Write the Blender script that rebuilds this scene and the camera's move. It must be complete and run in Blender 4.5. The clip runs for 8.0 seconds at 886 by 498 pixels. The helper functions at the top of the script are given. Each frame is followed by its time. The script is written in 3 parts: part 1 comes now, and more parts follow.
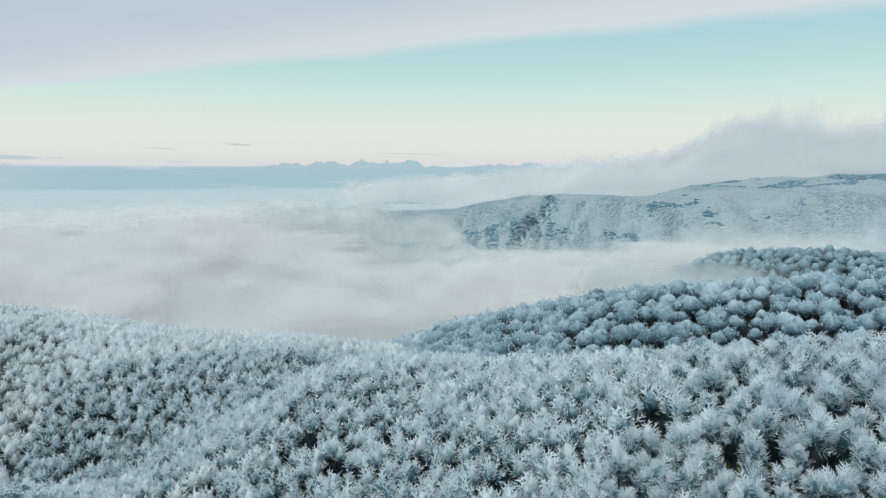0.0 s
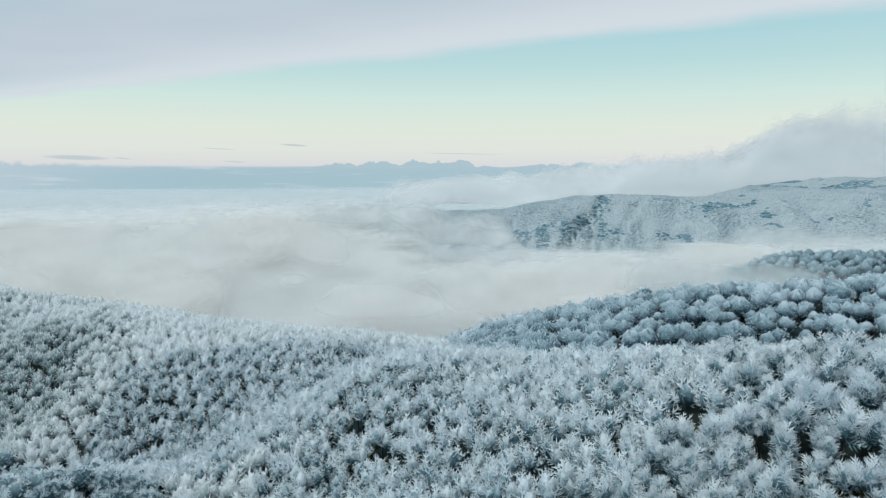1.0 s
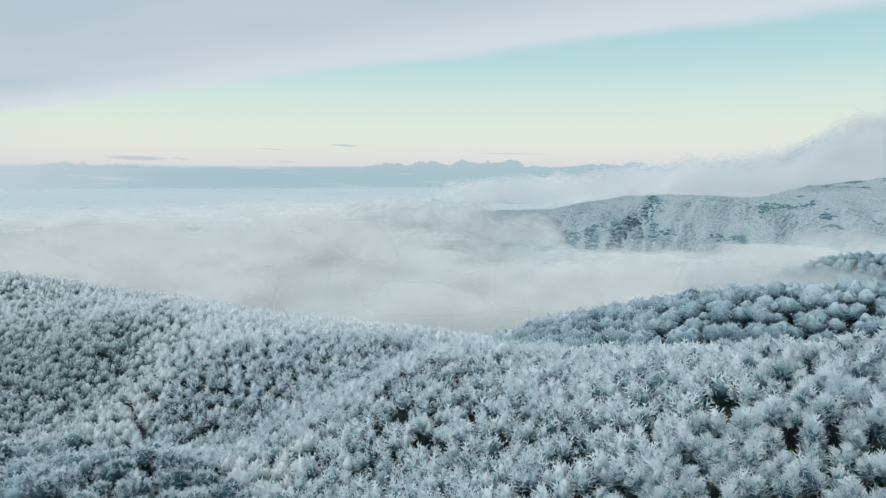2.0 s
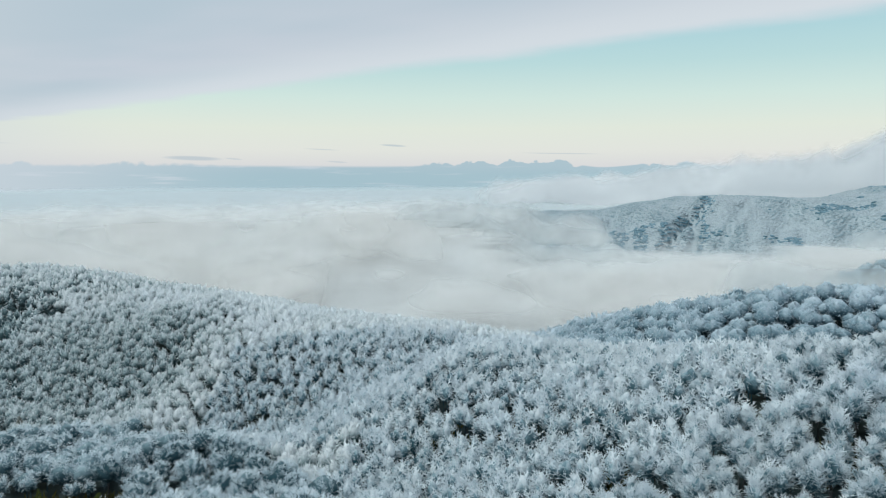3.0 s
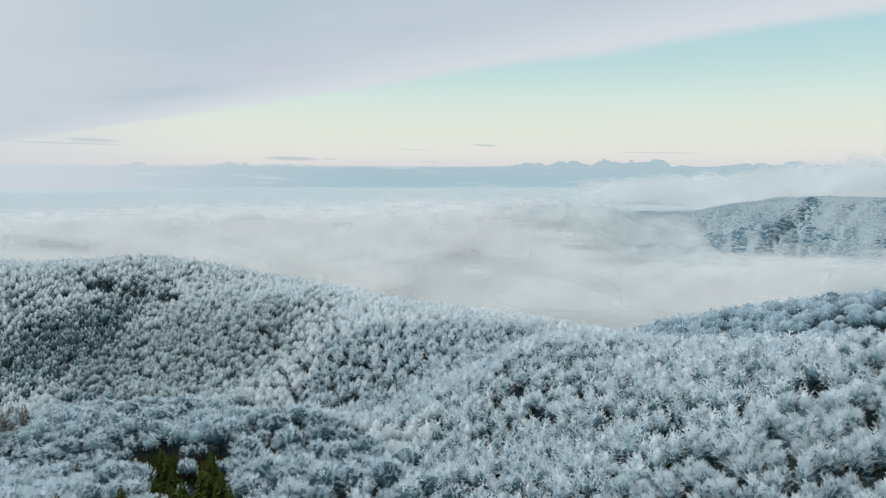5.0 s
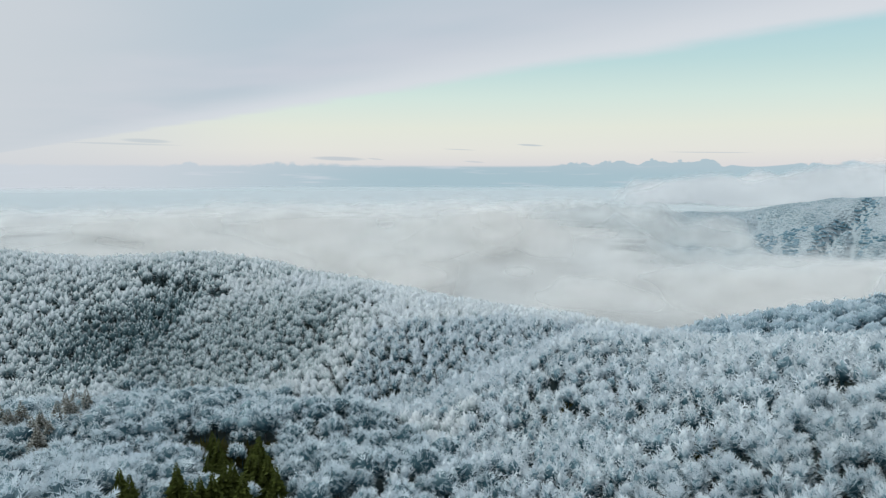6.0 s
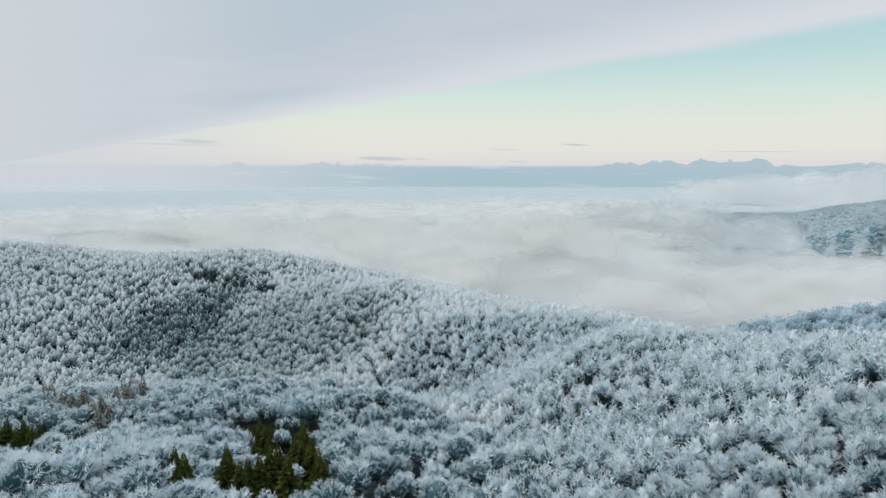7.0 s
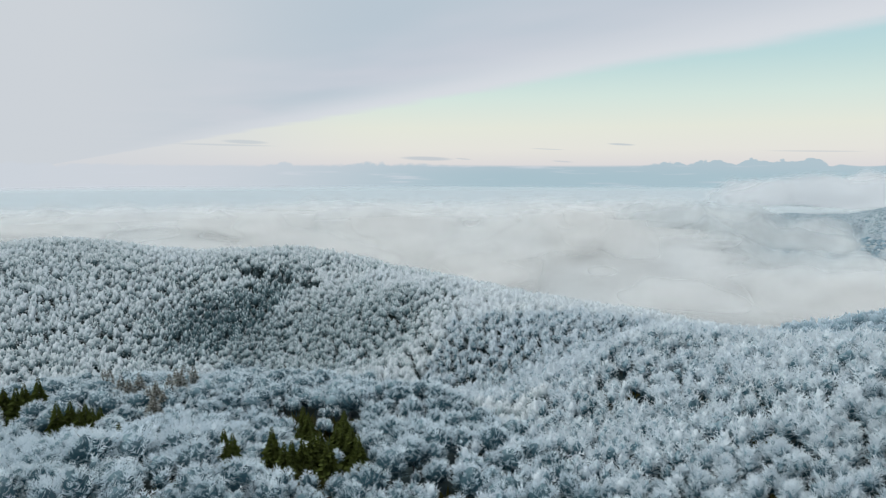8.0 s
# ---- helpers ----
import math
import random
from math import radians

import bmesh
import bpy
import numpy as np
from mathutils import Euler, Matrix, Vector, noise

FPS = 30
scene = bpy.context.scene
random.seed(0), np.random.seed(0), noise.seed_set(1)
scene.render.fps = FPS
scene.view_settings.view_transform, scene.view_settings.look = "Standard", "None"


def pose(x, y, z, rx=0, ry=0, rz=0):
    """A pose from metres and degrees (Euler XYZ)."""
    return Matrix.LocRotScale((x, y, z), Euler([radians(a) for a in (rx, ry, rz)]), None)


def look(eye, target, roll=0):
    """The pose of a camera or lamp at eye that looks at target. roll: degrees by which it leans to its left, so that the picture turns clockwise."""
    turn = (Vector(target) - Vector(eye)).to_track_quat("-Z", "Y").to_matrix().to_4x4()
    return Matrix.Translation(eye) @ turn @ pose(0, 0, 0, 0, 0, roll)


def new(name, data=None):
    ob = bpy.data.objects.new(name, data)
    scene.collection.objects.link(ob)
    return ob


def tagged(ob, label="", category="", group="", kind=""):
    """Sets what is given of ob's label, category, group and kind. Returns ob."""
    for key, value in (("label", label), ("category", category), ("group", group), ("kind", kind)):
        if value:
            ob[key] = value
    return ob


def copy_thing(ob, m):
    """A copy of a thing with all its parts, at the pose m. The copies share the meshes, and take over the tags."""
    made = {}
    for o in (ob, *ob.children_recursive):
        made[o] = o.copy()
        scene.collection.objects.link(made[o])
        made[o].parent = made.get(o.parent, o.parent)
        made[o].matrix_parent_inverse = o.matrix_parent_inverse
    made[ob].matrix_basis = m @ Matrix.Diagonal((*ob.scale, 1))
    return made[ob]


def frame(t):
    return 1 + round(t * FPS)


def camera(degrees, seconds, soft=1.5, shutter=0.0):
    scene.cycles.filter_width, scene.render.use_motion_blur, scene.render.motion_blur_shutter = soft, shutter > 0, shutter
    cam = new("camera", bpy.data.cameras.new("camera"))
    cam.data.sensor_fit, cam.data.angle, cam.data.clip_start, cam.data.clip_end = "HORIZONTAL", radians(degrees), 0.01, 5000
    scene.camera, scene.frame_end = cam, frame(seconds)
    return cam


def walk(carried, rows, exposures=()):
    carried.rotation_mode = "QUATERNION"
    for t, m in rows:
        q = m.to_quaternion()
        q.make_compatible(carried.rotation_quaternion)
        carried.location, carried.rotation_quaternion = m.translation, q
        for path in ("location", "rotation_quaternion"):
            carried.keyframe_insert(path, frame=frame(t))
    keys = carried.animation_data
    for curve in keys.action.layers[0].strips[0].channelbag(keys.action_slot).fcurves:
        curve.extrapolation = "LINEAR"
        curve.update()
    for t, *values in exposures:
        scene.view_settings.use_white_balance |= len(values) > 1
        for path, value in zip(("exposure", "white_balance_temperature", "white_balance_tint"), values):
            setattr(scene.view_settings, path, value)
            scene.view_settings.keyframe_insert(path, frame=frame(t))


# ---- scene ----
cam = camera(65.45, 8.0, soft=1.15)
ROWS = [
    (0.0, 0.000, 0.000, 90.000, 83.500, 0.000, 0.000),
    (0.5, 0.834, -3.030, 89.841, 83.499, 0.000, 2.132),
    (1.0, 1.788, -6.105, 89.701, 83.497, 0.000, 4.223),
    (1.5, 2.860, -9.212, 89.576, 83.495, 0.000, 6.275),
    (2.0, 4.049, -12.342, 89.463, 83.493, 0.000, 8.291),
    (2.5, 5.356, -15.483, 89.360, 83.491, 0.000, 10.274),
    (3.0, 6.779, -18.625, 89.265, 83.489, 0.000, 12.226),
    (3.5, 8.317, -21.758, 89.173, 83.486, 0.000, 14.150),
    (4.0, 9.970, -24.870, 89.083, 83.483, 0.000, 16.049),
    (4.5, 11.736, -27.952, 88.991, 83.480, 0.000, 17.926),
    (5.0, 13.615, -30.991, 88.895, 83.477, 0.000, 19.782),
    (5.5, 15.607, -33.978, 88.792, 83.474, 0.000, 21.621),
    (6.0, 17.709, -36.902, 88.680, 83.470, 0.000, 23.445),
    (6.5, 19.923, -39.751, 88.554, 83.467, 0.000, 25.257),
    (7.0, 22.246, -42.517, 88.414, 83.463, 0.000, 27.059),
    (7.5, 24.677, -45.186, 88.256, 83.459, 0.000, 28.855),
    (8.0, 27.217, -47.750, 88.076, 83.454, 0.000, 30.646),
]
walk(cam, [(t, pose(x, y, z, rx, ry, rz)) for t, x, y, z, rx, ry, rz in ROWS],
     exposures=[(0.0, 0.0, 6270, 7), (4.0, 0.0, 6370, 9), (8.0, 0.0, 6490, 12)])

# ---- world: clear strip over the horizon, stratus deck with a straight edge, far cloud tops ----
world = bpy.data.worlds.new("sky")
scene.world = world
world.use_nodes = True
wt = world.node_tree
wt.nodes.clear()


def wnode(kind, **props):
    n = wt.nodes.new(kind)
    for k, v in props.items():
        if k == "operation":
            n.operation = v
        elif k == "data_type":
            n.data_type = v
    return n


def wput(sock, value):
    if isinstance(value, bpy.types.NodeSocket):
        wt.links.new(value, sock)
    else:
        sock.default_value = value


def wmath(op, a, b=0.0, c=0.0, clamp=False):
    n = wnode("ShaderNodeMath", operation=op)
    n.use_clamp = clamp
    for s, v in zip(n.inputs, (a, b, c)):
        wput(s, v)
    return n.outputs[0]


def wstep(lo, hi, x):
    n = wnode("ShaderNodeMapRange")
    n.interpolation_type = "SMOOTHSTEP"
    wput(n.inputs["Value"], x)
    wput(n.inputs["From Min"], lo)
    wput(n.inputs["From Max"], hi)
    return n.outputs[0]


def wmix(fac, a, b):
    n = wnode("ShaderNodeMix", data_type="RGBA")
    wput(n.inputs[0], fac)
    wput(n.inputs[6], a)
    wput(n.inputs[7], b)
    return n.outputs[2]


def wramp(fac, stops, interpolation="LINEAR"):
    n = wnode("ShaderNodeValToRGB")
    n.color_ramp.interpolation = interpolation
    e = n.color_ramp.elements
    while len(e) < len(stops):
        e.new(0.5)
    for el, (p, c) in zip(e, stops):
        el.position = p
        el.color = (*c, 1) if isinstance(c, tuple) else (c, c, c, 1)
    wput(n.inputs[0], fac)
    return n.outputs[0]


def wnoise(vec, scale, detail=4.0, rough=0.55):
    n = wnode("ShaderNodeTexNoise")
    n.inputs["Scale"].default_value = scale
    n.inputs["Detail"].default_value = detail
    n.inputs["Roughness"].default_value = rough
    wput(n.inputs["Vector"], vec)
    return n.outputs[0]


def wvec(x, y, z):
    n = wnode("ShaderNodeCombineXYZ")
    for s, v in zip(n.inputs, (x, y, z)):
        wput(s, v)
    return n.outputs[0]


def lin(r, g, b):
    """Linear colour from 8-bit values."""
    return tuple(((v / 255 + 0.055) / 1.055) ** 2.4 if v > 10 else v / 3294.6 for v in (r, g, b))


coord = wnode("ShaderNodeTexCoord")
sep = wnode("ShaderNodeSeparateXYZ")
wt.links.new(coord.outputs["Generated"], sep.inputs[0])
dx, dy, dz = sep.outputs
el = wmath("MULTIPLY", wmath("ARCSINE", dz), 57.2958)          # degrees over the horizon
az = wmath("MULTIPLY", wmath("ARCTAN2", dx, dy), 57.2958)      # degrees to the right of north
# clear strip
clear = wramp(wmath("DIVIDE", el, 20.0, clamp=True), [
    (0.0, lin(224, 222, 225)), (0.08, lin(233, 233, 226)), (0.17, lin(232, 236, 222)), (0.29, lin(216, 234, 224)),
    (0.42, lin(193, 223, 221)), (0.60, lin(173, 212, 220)), (1.0, lin(156, 198, 214))])
pale = wstep(-34.0, -58.0, az)
clear = wmix(wmath("MULTIPLY", pale, 0.95), clear, (*lin(214, 219, 224), 1))
sky = wnode("ShaderNodeTexSky")
sky.sky_type, sky.sun_disc = "NISHITA", False
sky.sun_elevation, sky.sun_rotation = radians(58), radians(-122)
nish = wnode("ShaderNodeVectorMath", operation="SCALE")
wt.links.new(sky.outputs[0], nish.inputs[0])
nish.inputs["Scale"].default_value = 0.10
clear = wmix(0.12, clear, nish.outputs[0])
# stratus deck: a sheet high over the land, its edge square to the bearing of 28 degrees
up = wmath("MAXIMUM", dz, 0.004)
px, py = wmath("DIVIDE", dx, up), wmath("DIVIDE", dy, up)
along = wmath("ADD", wmath("MULTIPLY", px, math.sin(radians(28))), wmath("MULTIPLY", py, math.cos(radians(28))))
across = wmath("SUBTRACT", wmath("MULTIPLY", px, math.cos(radians(28))), wmath("MULTIPLY", py, math.sin(radians(28))))
rag = wnoise(wvec(across, wmath("MULTIPLY", along, 0.8), 0.0), 0.5, 5.0, 0.6)
edge = wmath("ADD", along, wmath("MULTIPLY", wmath("SUBTRACT", rag, 0.5), 0.9))
deck = wstep(5.35, 4.75, edge)
soft = wnoise(wvec(wmath("MULTIPLY", across, 0.6), along, 3.0), 0.35, 3.0)
deck_colour = wmix(wstep(0.35, 0.7, soft), (*lin(184, 199, 209), 1), (*lin(199, 206, 215), 1))
deck_colour = wmix(wstep(3.2, 4.9, along), deck_colour, (*lin(213, 219, 224), 1))
deck_colour = wmix(wstep(-35.0, -60.0, az), deck_colour, (*lin(203, 210, 215), 1))
colour = wmix(deck, clear, deck_colour)
# thin dark streaks: bearing, elevation, half length, half thickness in degrees
for a, e, w, h, dark in ((-16.3, 2.02, 1.1, 0.09, .6), (-22.1, 1.68, 1.4, 0.05, .4), (-2.6, 1.36, 3.3, 0.045, .45), (-20.9, 0.68, 0.9, 0.07, .4),
                         (-29.0, 0.9, 0.7, 0.07, .4), (-32.0, 0.93, 2.2, 0.18, .6), (-46.5, 2.2, 1.8, 0.17, .45), (-48, 1.95, 4.0, 0.08, .35)):
    u = wmath("DIVIDE", wmath("SUBTRACT", az, a), w)
    v = wmath("DIVIDE", wmath("SUBTRACT", el, wmath("MULTIPLY_ADD", u, -0.06, e)), h)
    d = wmath("ADD", wmath("MULTIPLY", u, u), wmath("MULTIPLY", v, v))
    colour = wmix(wmath("MULTIPLY", wstep(1.3, 0.2, d), dark), colour, (*lin(176, 190, 200), 1))
# far cloud tops along the horizon: bearing in degrees, top in degrees
TOPS = [(-62, .6), (-56, .45), (-47, .40), (-44.6, .45), (-43.5, .65), (-42.3, .40), (-39.5, .45), (-38, .55), (-36.5, .6), (-34.8, .52), (-32.0, .45),
        (-28.5, .36), (-14.6, .34), (-13.4, .58), (-12.4, .74), (-11.0, .48), (-9.6, .80), (-8.2, .55), (-7.0, .84), (-6.0, .96), (-4.9, .84), (-3.7, .92),
        (-1.4, .55), (.4, .26), (3.2, .42), (4.5, .54), (5.8, .38), (6.9, .70), (8.2, .40), (40, .4)]
top = wmath("MULTIPLY", wramp(wmath("DIVIDE", wmath("ADD", az, 65.0), 110.0, clamp=True), [((a + 65) / 110, e / 2) for a, e in TOPS], "CARDINAL"), 2.0)
puff = wnoise(wvec(az, wmath("MULTIPLY", el, 1.3), 1.0), 1.7, 5.0, 0.62)
heap = wstep(0.30, 0.75, top)
top = wmath("ADD", top, wmath("MULTIPLY", wmath("MULTIPLY", wmath("SUBTRACT", puff, 0.5), 0.35), heap))
for scale, lift in ((0.8, 0.42), (2.2, 0.18)):
    vor = wnode("ShaderNodeTexVoronoi")
    vor.inputs["Scale"].default_value = scale
    wput(vor.inputs["Vector"], wvec(az, wmath("MULTIPLY", el, 1.2), 2.0))
    top = wmath("ADD", top, wmath("MULTIPLY", wmath("MULTIPLY", wmath("SUBTRACT", 0.35, wmath("MULTIPLY", wmath("MULTIPLY", vor.outputs["Distance"], vor.outputs["Distance"]), 1.8)), lift), heap))
vague = wstep(-10.0, -18.0, az)
band = wstep(wmath("MULTIPLY_ADD", vague, 0.06, 0.05), wmath("MULTIPLY_ADD", vague, -0.10, -0.06), wmath("SUBTRACT", el, top))
band_colour = wmix(wstep(0.5, -0.6, el), (*lin(170, 193, 203), 1), (*lin(163, 191, 201), 1))
band_colour = wmix(wstep(-24.0, -54.0, az), band_colour, (*lin(203, 211, 218), 1))
gap = wmath("MULTIPLY", wstep(0.56, 0.72, wnoise(wvec(wmath("MULTIPLY", az, 0.16), wmath("MULTIPLY", el, 2.2), 7.0), 1.0, 3.0)), 0.6)
band_colour = wmix(gap, band_colour, (*lin(206, 214, 222), 1))
colour = wmix(wmath("MULTIPLY", band, 0.92), colour, band_colour)
scene.cycles.transparent_max_bounces = 32
bg = wnode("ShaderNodeBackground")
wput(bg.inputs["Color"], colour)
bg.inputs["Strength"].default_value = 1.0
wout = wnode("ShaderNodeOutputWorld")
wt.links.new(bg.outputs[0], wout.inputs[0])

sun = bpy.data.lights.new("sun", "SUN")
sun.energy, sun.angle, sun.color = 1.5, radians(14), (0.90, 1.0, 0.98)
new("sun", sun).matrix_world = look((-270, -170, 510), (0, 0, 0))


# ---- materials ----
class Mat:
    """A node material with a few short hands."""

    def __init__(self, name):
        self.m = bpy.data.materials.new(name)
        self.m.use_nodes = True
        self.t = self.m.node_tree
        self.t.nodes.clear()
        self.out = self.t.nodes.new("ShaderNodeOutputMaterial")

    def put(self, sock, v):
        if isinstance(v, bpy.types.NodeSocket):
            self.t.links.new(v, sock)
        else:
            sock.default_value = v

    def node(self, kind, out=0, **ins):
        n = self.t.nodes.new(kind)
        for k, v in ins.items():
            self.put(n.inputs[k.replace("_", " ")], v)
        return n.outputs[out]

    def noise(self, scale, detail=3.0, rough=0.55, vec=None):
        v = vec if vec is not None else self.node("ShaderNodeNewGeometry", 0)
        return self.node("ShaderNodeTexNoise", 0, Vector=v, Scale=scale, Detail=detail, Roughness=rough)

    def ramp(self, fac, a, ca, b, cb):
        n = self.t.nodes.new("ShaderNodeValToRGB")
        n.color_ramp.elements[0].position, n.color_ramp.elements[1].position = a, b
        n.color_ramp.elements[0].color, n.color_ramp.elements[1].color = (*ca, 1), (*cb, 1)
        self.put(n.inputs[0], fac)
        return n.outputs[0]

    def mix(self, fac, a, b):
        n = self.t.nodes.new("ShaderNodeMix")
        n.data_type = "RGBA"
        self.put(n.inputs[0], fac)
        self.put(n.inputs[6], a if isinstance(a, bpy.types.NodeSocket) else (*a, 1))
        self.put(n.inputs[7], b if isinstance(b, bpy.types.NodeSocket) else (*b, 1))
        return n.outputs[2]

    def math(self, op, a, b=0.0, c=0.0, clamp=False):
        n = self.t.nodes.new("ShaderNodeMath")
        n.operation, n.use_clamp = op, clamp
        for s, v in zip(n.inputs, (a, b, c)):
            self.put(s, v)
        return n.outputs[0]

    def step(self, lo, hi, x):
        n = self.t.nodes.new("ShaderNodeMapRange")
        n.interpolation_type = "SMOOTHSTEP"
        self.put(n.inputs["Value"], x)
        self.put(n.inputs["From Min"], lo)
        self.put(n.inputs["From Max"], hi)
        return n.outputs[0]

    def finish(self, colour, rough=0.8, bump=None, strength=0.3, translucent=0.0):
        p = self.t.nodes.new("ShaderNodeBsdfPrincipled")
        self.put(p.inputs["Base Color"], colour if isinstance(colour, bpy.types.NodeSocket) else (*colour, 1))
        p.inputs["Roughness"].default_value = rough
        p.inputs["Specular IOR Level"].default_value = 0.2
        if bump is not None:
            b = self.t.nodes.new("ShaderNodeBump")
            b.inputs["Strength"].default_value = strength
            self.put(b.inputs["Height"], bump)
            self.put(p.inputs["Normal"], b.outputs[0])
        shader = p.outputs[0]
        if translucent:
            tr = self.node("ShaderNodeBsdfTranslucent", 0, Color=colour)
            mx = self.t.nodes.new("ShaderNodeMixShader")
            mx.inputs[0].default_value = translucent
            self.t.links.new(shader, mx.inputs[1])
            self.t.links.new(tr, mx.inputs[2])
            shader = mx.outputs[0]
        self.t.links.new(shader, self.out.inputs[0])
        return self.m


def frost_material(name, white, twig, cover, thin=(0.55, 0.74, 0.83), grain=1.0):
    """Hoar frost on twigs: the further out on a spray, the thicker the frost; cover is how much of the twigs it hides,
    thin the tint of a thin coat with the blue of shadow in it, grain how much it differs from twig to twig."""
    m = Mat(name)
    tip = m.node("ShaderNodeAttribute", 2)
    tip.node.attribute_name = "tip"
    isle = m.node("ShaderNodeNewGeometry", 8)
    who = m.node("ShaderNodeObjectInfo", 5)
    n = m.noise(0.7, 4.0, 0.6)
    big = m.noise(0.03, 3.0)
    f = m.math("ADD", tip, m.math("MULTIPLY", m.math("SUBTRACT", isle, 0.5), 0.25 * grain))
    f = m.math("ADD", f, m.math("MULTIPLY", m.math("SUBTRACT", n, 0.5), 0.45 * grain))
    f = m.math("ADD", f, m.math("MULTIPLY", m.math("SUBTRACT", big, 0.5), 0.25))
    f = m.math("ADD", f, m.math("MULTIPLY", m.math("SUBTRACT", m.noise(0.009, 2.0), 0.5), 0.12))
    f = m.math("ADD", f, m.math("MULTIPLY", m.math("SUBTRACT", who, 0.5), 0.1))
    fac = m.step(0.45 - cover, 1.0 - cover, f)
    pale = m.mix(big, white, tuple(v * w for v, w in zip(white, (0.90, 0.94, 1.0))))
    # the blue of shadows is put into this dim colour and the twigs
    dim = tuple(0.45 * t + 0.55 * w * k for t, w, k in zip(twig, white, thin))
    c = m.mix(m.step(0.0, 0.6, fac), twig, dim)
    return m.finish(m.mix(m.step(0.35, 1.0, fac), c, pale), 0.75, translucent=0.28)


FROST = frost_material("frosted_twigs", (0.885, 0.92, 0.92), (0.045, 0.105, 0.13), 0.34)
FROST_HILL = frost_material("frosted_hillside_twigs", (0.90, 0.915, 0.90), (0.09, 0.155, 0.17), 0.37, (0.70, 0.83, 0.86), 0.5)
FROST_OLD = frost_material("frosted_old_twigs", (0.90, 0.95, 0.955), (0.05, 0.108, 0.132), 0.245, (0.62, 0.78, 0.84), 0.4)
FROST_RIDGE = frost_material("frosted_ridge_twigs", (0.72, 0.80, 0.835), (0.06, 0.12, 0.15), 0.36, (0.62, 0.78, 0.86), 0.5)
# haze over the ridge behind is put into this twig colour
FROST_RIDGE_HAZE = frost_material("haze_tinted_twigs", (0.52, 0.63, 0.67), (0.24, 0.33, 0.37), 0.30, (0.75, 0.86, 0.9), 0.5)
DARK_TWIGS = frost_material("dark_twigs", (0.30, 0.37, 0.37), (0.035, 0.055, 0.055), 0.0)
LARCH = frost_material("frosted_larch_twigs", (0.57, 0.545, 0.485), (0.16, 0.14, 0.108), 0.20)
m = Mat("bark")
BARK = m.finish(m.ramp(m.noise(1.6, 4.0), 0.3, (0.05, 0.055, 0.055), 0.75, (0.17, 0.17, 0.165)), 0.9, m.noise(6.0), 0.5)
m = Mat("spruce_needles")
isle = m.node("ShaderNodeNewGeometry", 8)
SPRUCE = m.finish(m.mix(m.math("MULTIPLY_ADD", m.noise(0.8), 0.6, m.math("MULTIPLY", isle, 0.4)), (0.040, 0.056, 0.010), (0.115, 0.135, 0.026)), 0.8)
m = Mat("forest_floor")
n1, n2 = m.noise(0.45, 5.0, 0.65), m.noise(0.03, 3.0)
c = m.ramp(n1, 0.3, (0.020, 0.034, 0.036), 0.72, (0.055, 0.076, 0.078))
c = m.mix(m.step(0.45, 0.75, n2), c, (0.045, 0.055, 0.042))
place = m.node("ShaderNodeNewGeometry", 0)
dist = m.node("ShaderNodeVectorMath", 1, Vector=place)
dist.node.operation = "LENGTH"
# beyond 1150 m the floor turns a paler blue-grey
far_floor = m.mix(m.noise(0.02, 4.0), (0.34, 0.40, 0.425), (0.46, 0.52, 0.545))
GROUND = m.finish(m.mix(m.step(1150, 1350, dist), c, far_floor), 0.95, n1, 0.6)


def mist_material(name, white, scale, lo, hi, thick=1.0, flat=0.3, detail=4.0, ragged=0.0):
    """Cloud seen from afar: white droplets, thin where the noise and the sheet's own thickness say so."""
    m = Mat(name)
    veil = m.node("ShaderNodeAttribute", 2)
    veil.node.attribute_name = "veil"
    mp = m.t.nodes.new("ShaderNodeMapping")
    mp.inputs["Scale"].default_value = (scale, scale, scale / flat)
    m.t.links.new(m.node("ShaderNodeTexCoord", 3), mp.inputs[0])
    n = m.noise(1.0, detail, 0.5, mp.outputs[0])
    a = m.math("MULTIPLY", m.math("MULTIPLY", m.step(lo, hi, n), veil), thick, clamp=True)
    if ragged:
        # thin cloud breaks up into rags instead of paling evenly
        a = m.math("MULTIPLY", m.step(lo, hi, m.math("ADD", veil, m.math("MULTIPLY", m.math("SUBTRACT", n, 0.5), ragged))), m.step(0.0, 0.35, veil))
    body = m.node("ShaderNodeBsdfDiffuse", 0, Color=(*white, 1))
    glow = m.node("ShaderNodeBsdfTranslucent", 0, Color=(*white, 1))
    mx = m.t.nodes.new("ShaderNodeMixShader")
    mx.inputs[0].default_value = 0.35
    m.t.links.new(body, mx.inputs[1])
    m.t.links.new(glow, mx.inputs[2])
    mt = m.t.nodes.new("ShaderNodeMixShader")
    m.put(mt.inputs[0], a)
    m.t.links.new(m.node("ShaderNodeBsdfTransparent"), mt.inputs[1])
    m.t.links.new(mx.outputs[0], mt.inputs[2])
    m.t.links.new(mt.outputs[0], m.out.inputs[0])
    return m.m


MIST = mist_material("mist", (0.885, 0.87, 0.85), 0.001, -1.0, -0.5)
# greyer than MIST: the shade on these wisps is put into the colour
WISP = mist_material("mist_wisp", (0.76, 0.785, 0.785), 0.0070, 0.10, 0.95, flat=0.7, detail=4.0, ragged=1.6)
SEA = mist_material("cloud_sea", (0.84, 0.845, 0.835), 0.001, -1.0, -0.5)
SEA_FAR = mist_material("far_cloud_sea", (0.79, 0.84, 0.855), 0.001, -1.0, -0.5)
BILLOW = mist_material("cloud_billow", (0.89, 0.88, 0.865), 0.005, 0.12, 0.66, flat=0.7, detail=2.5)
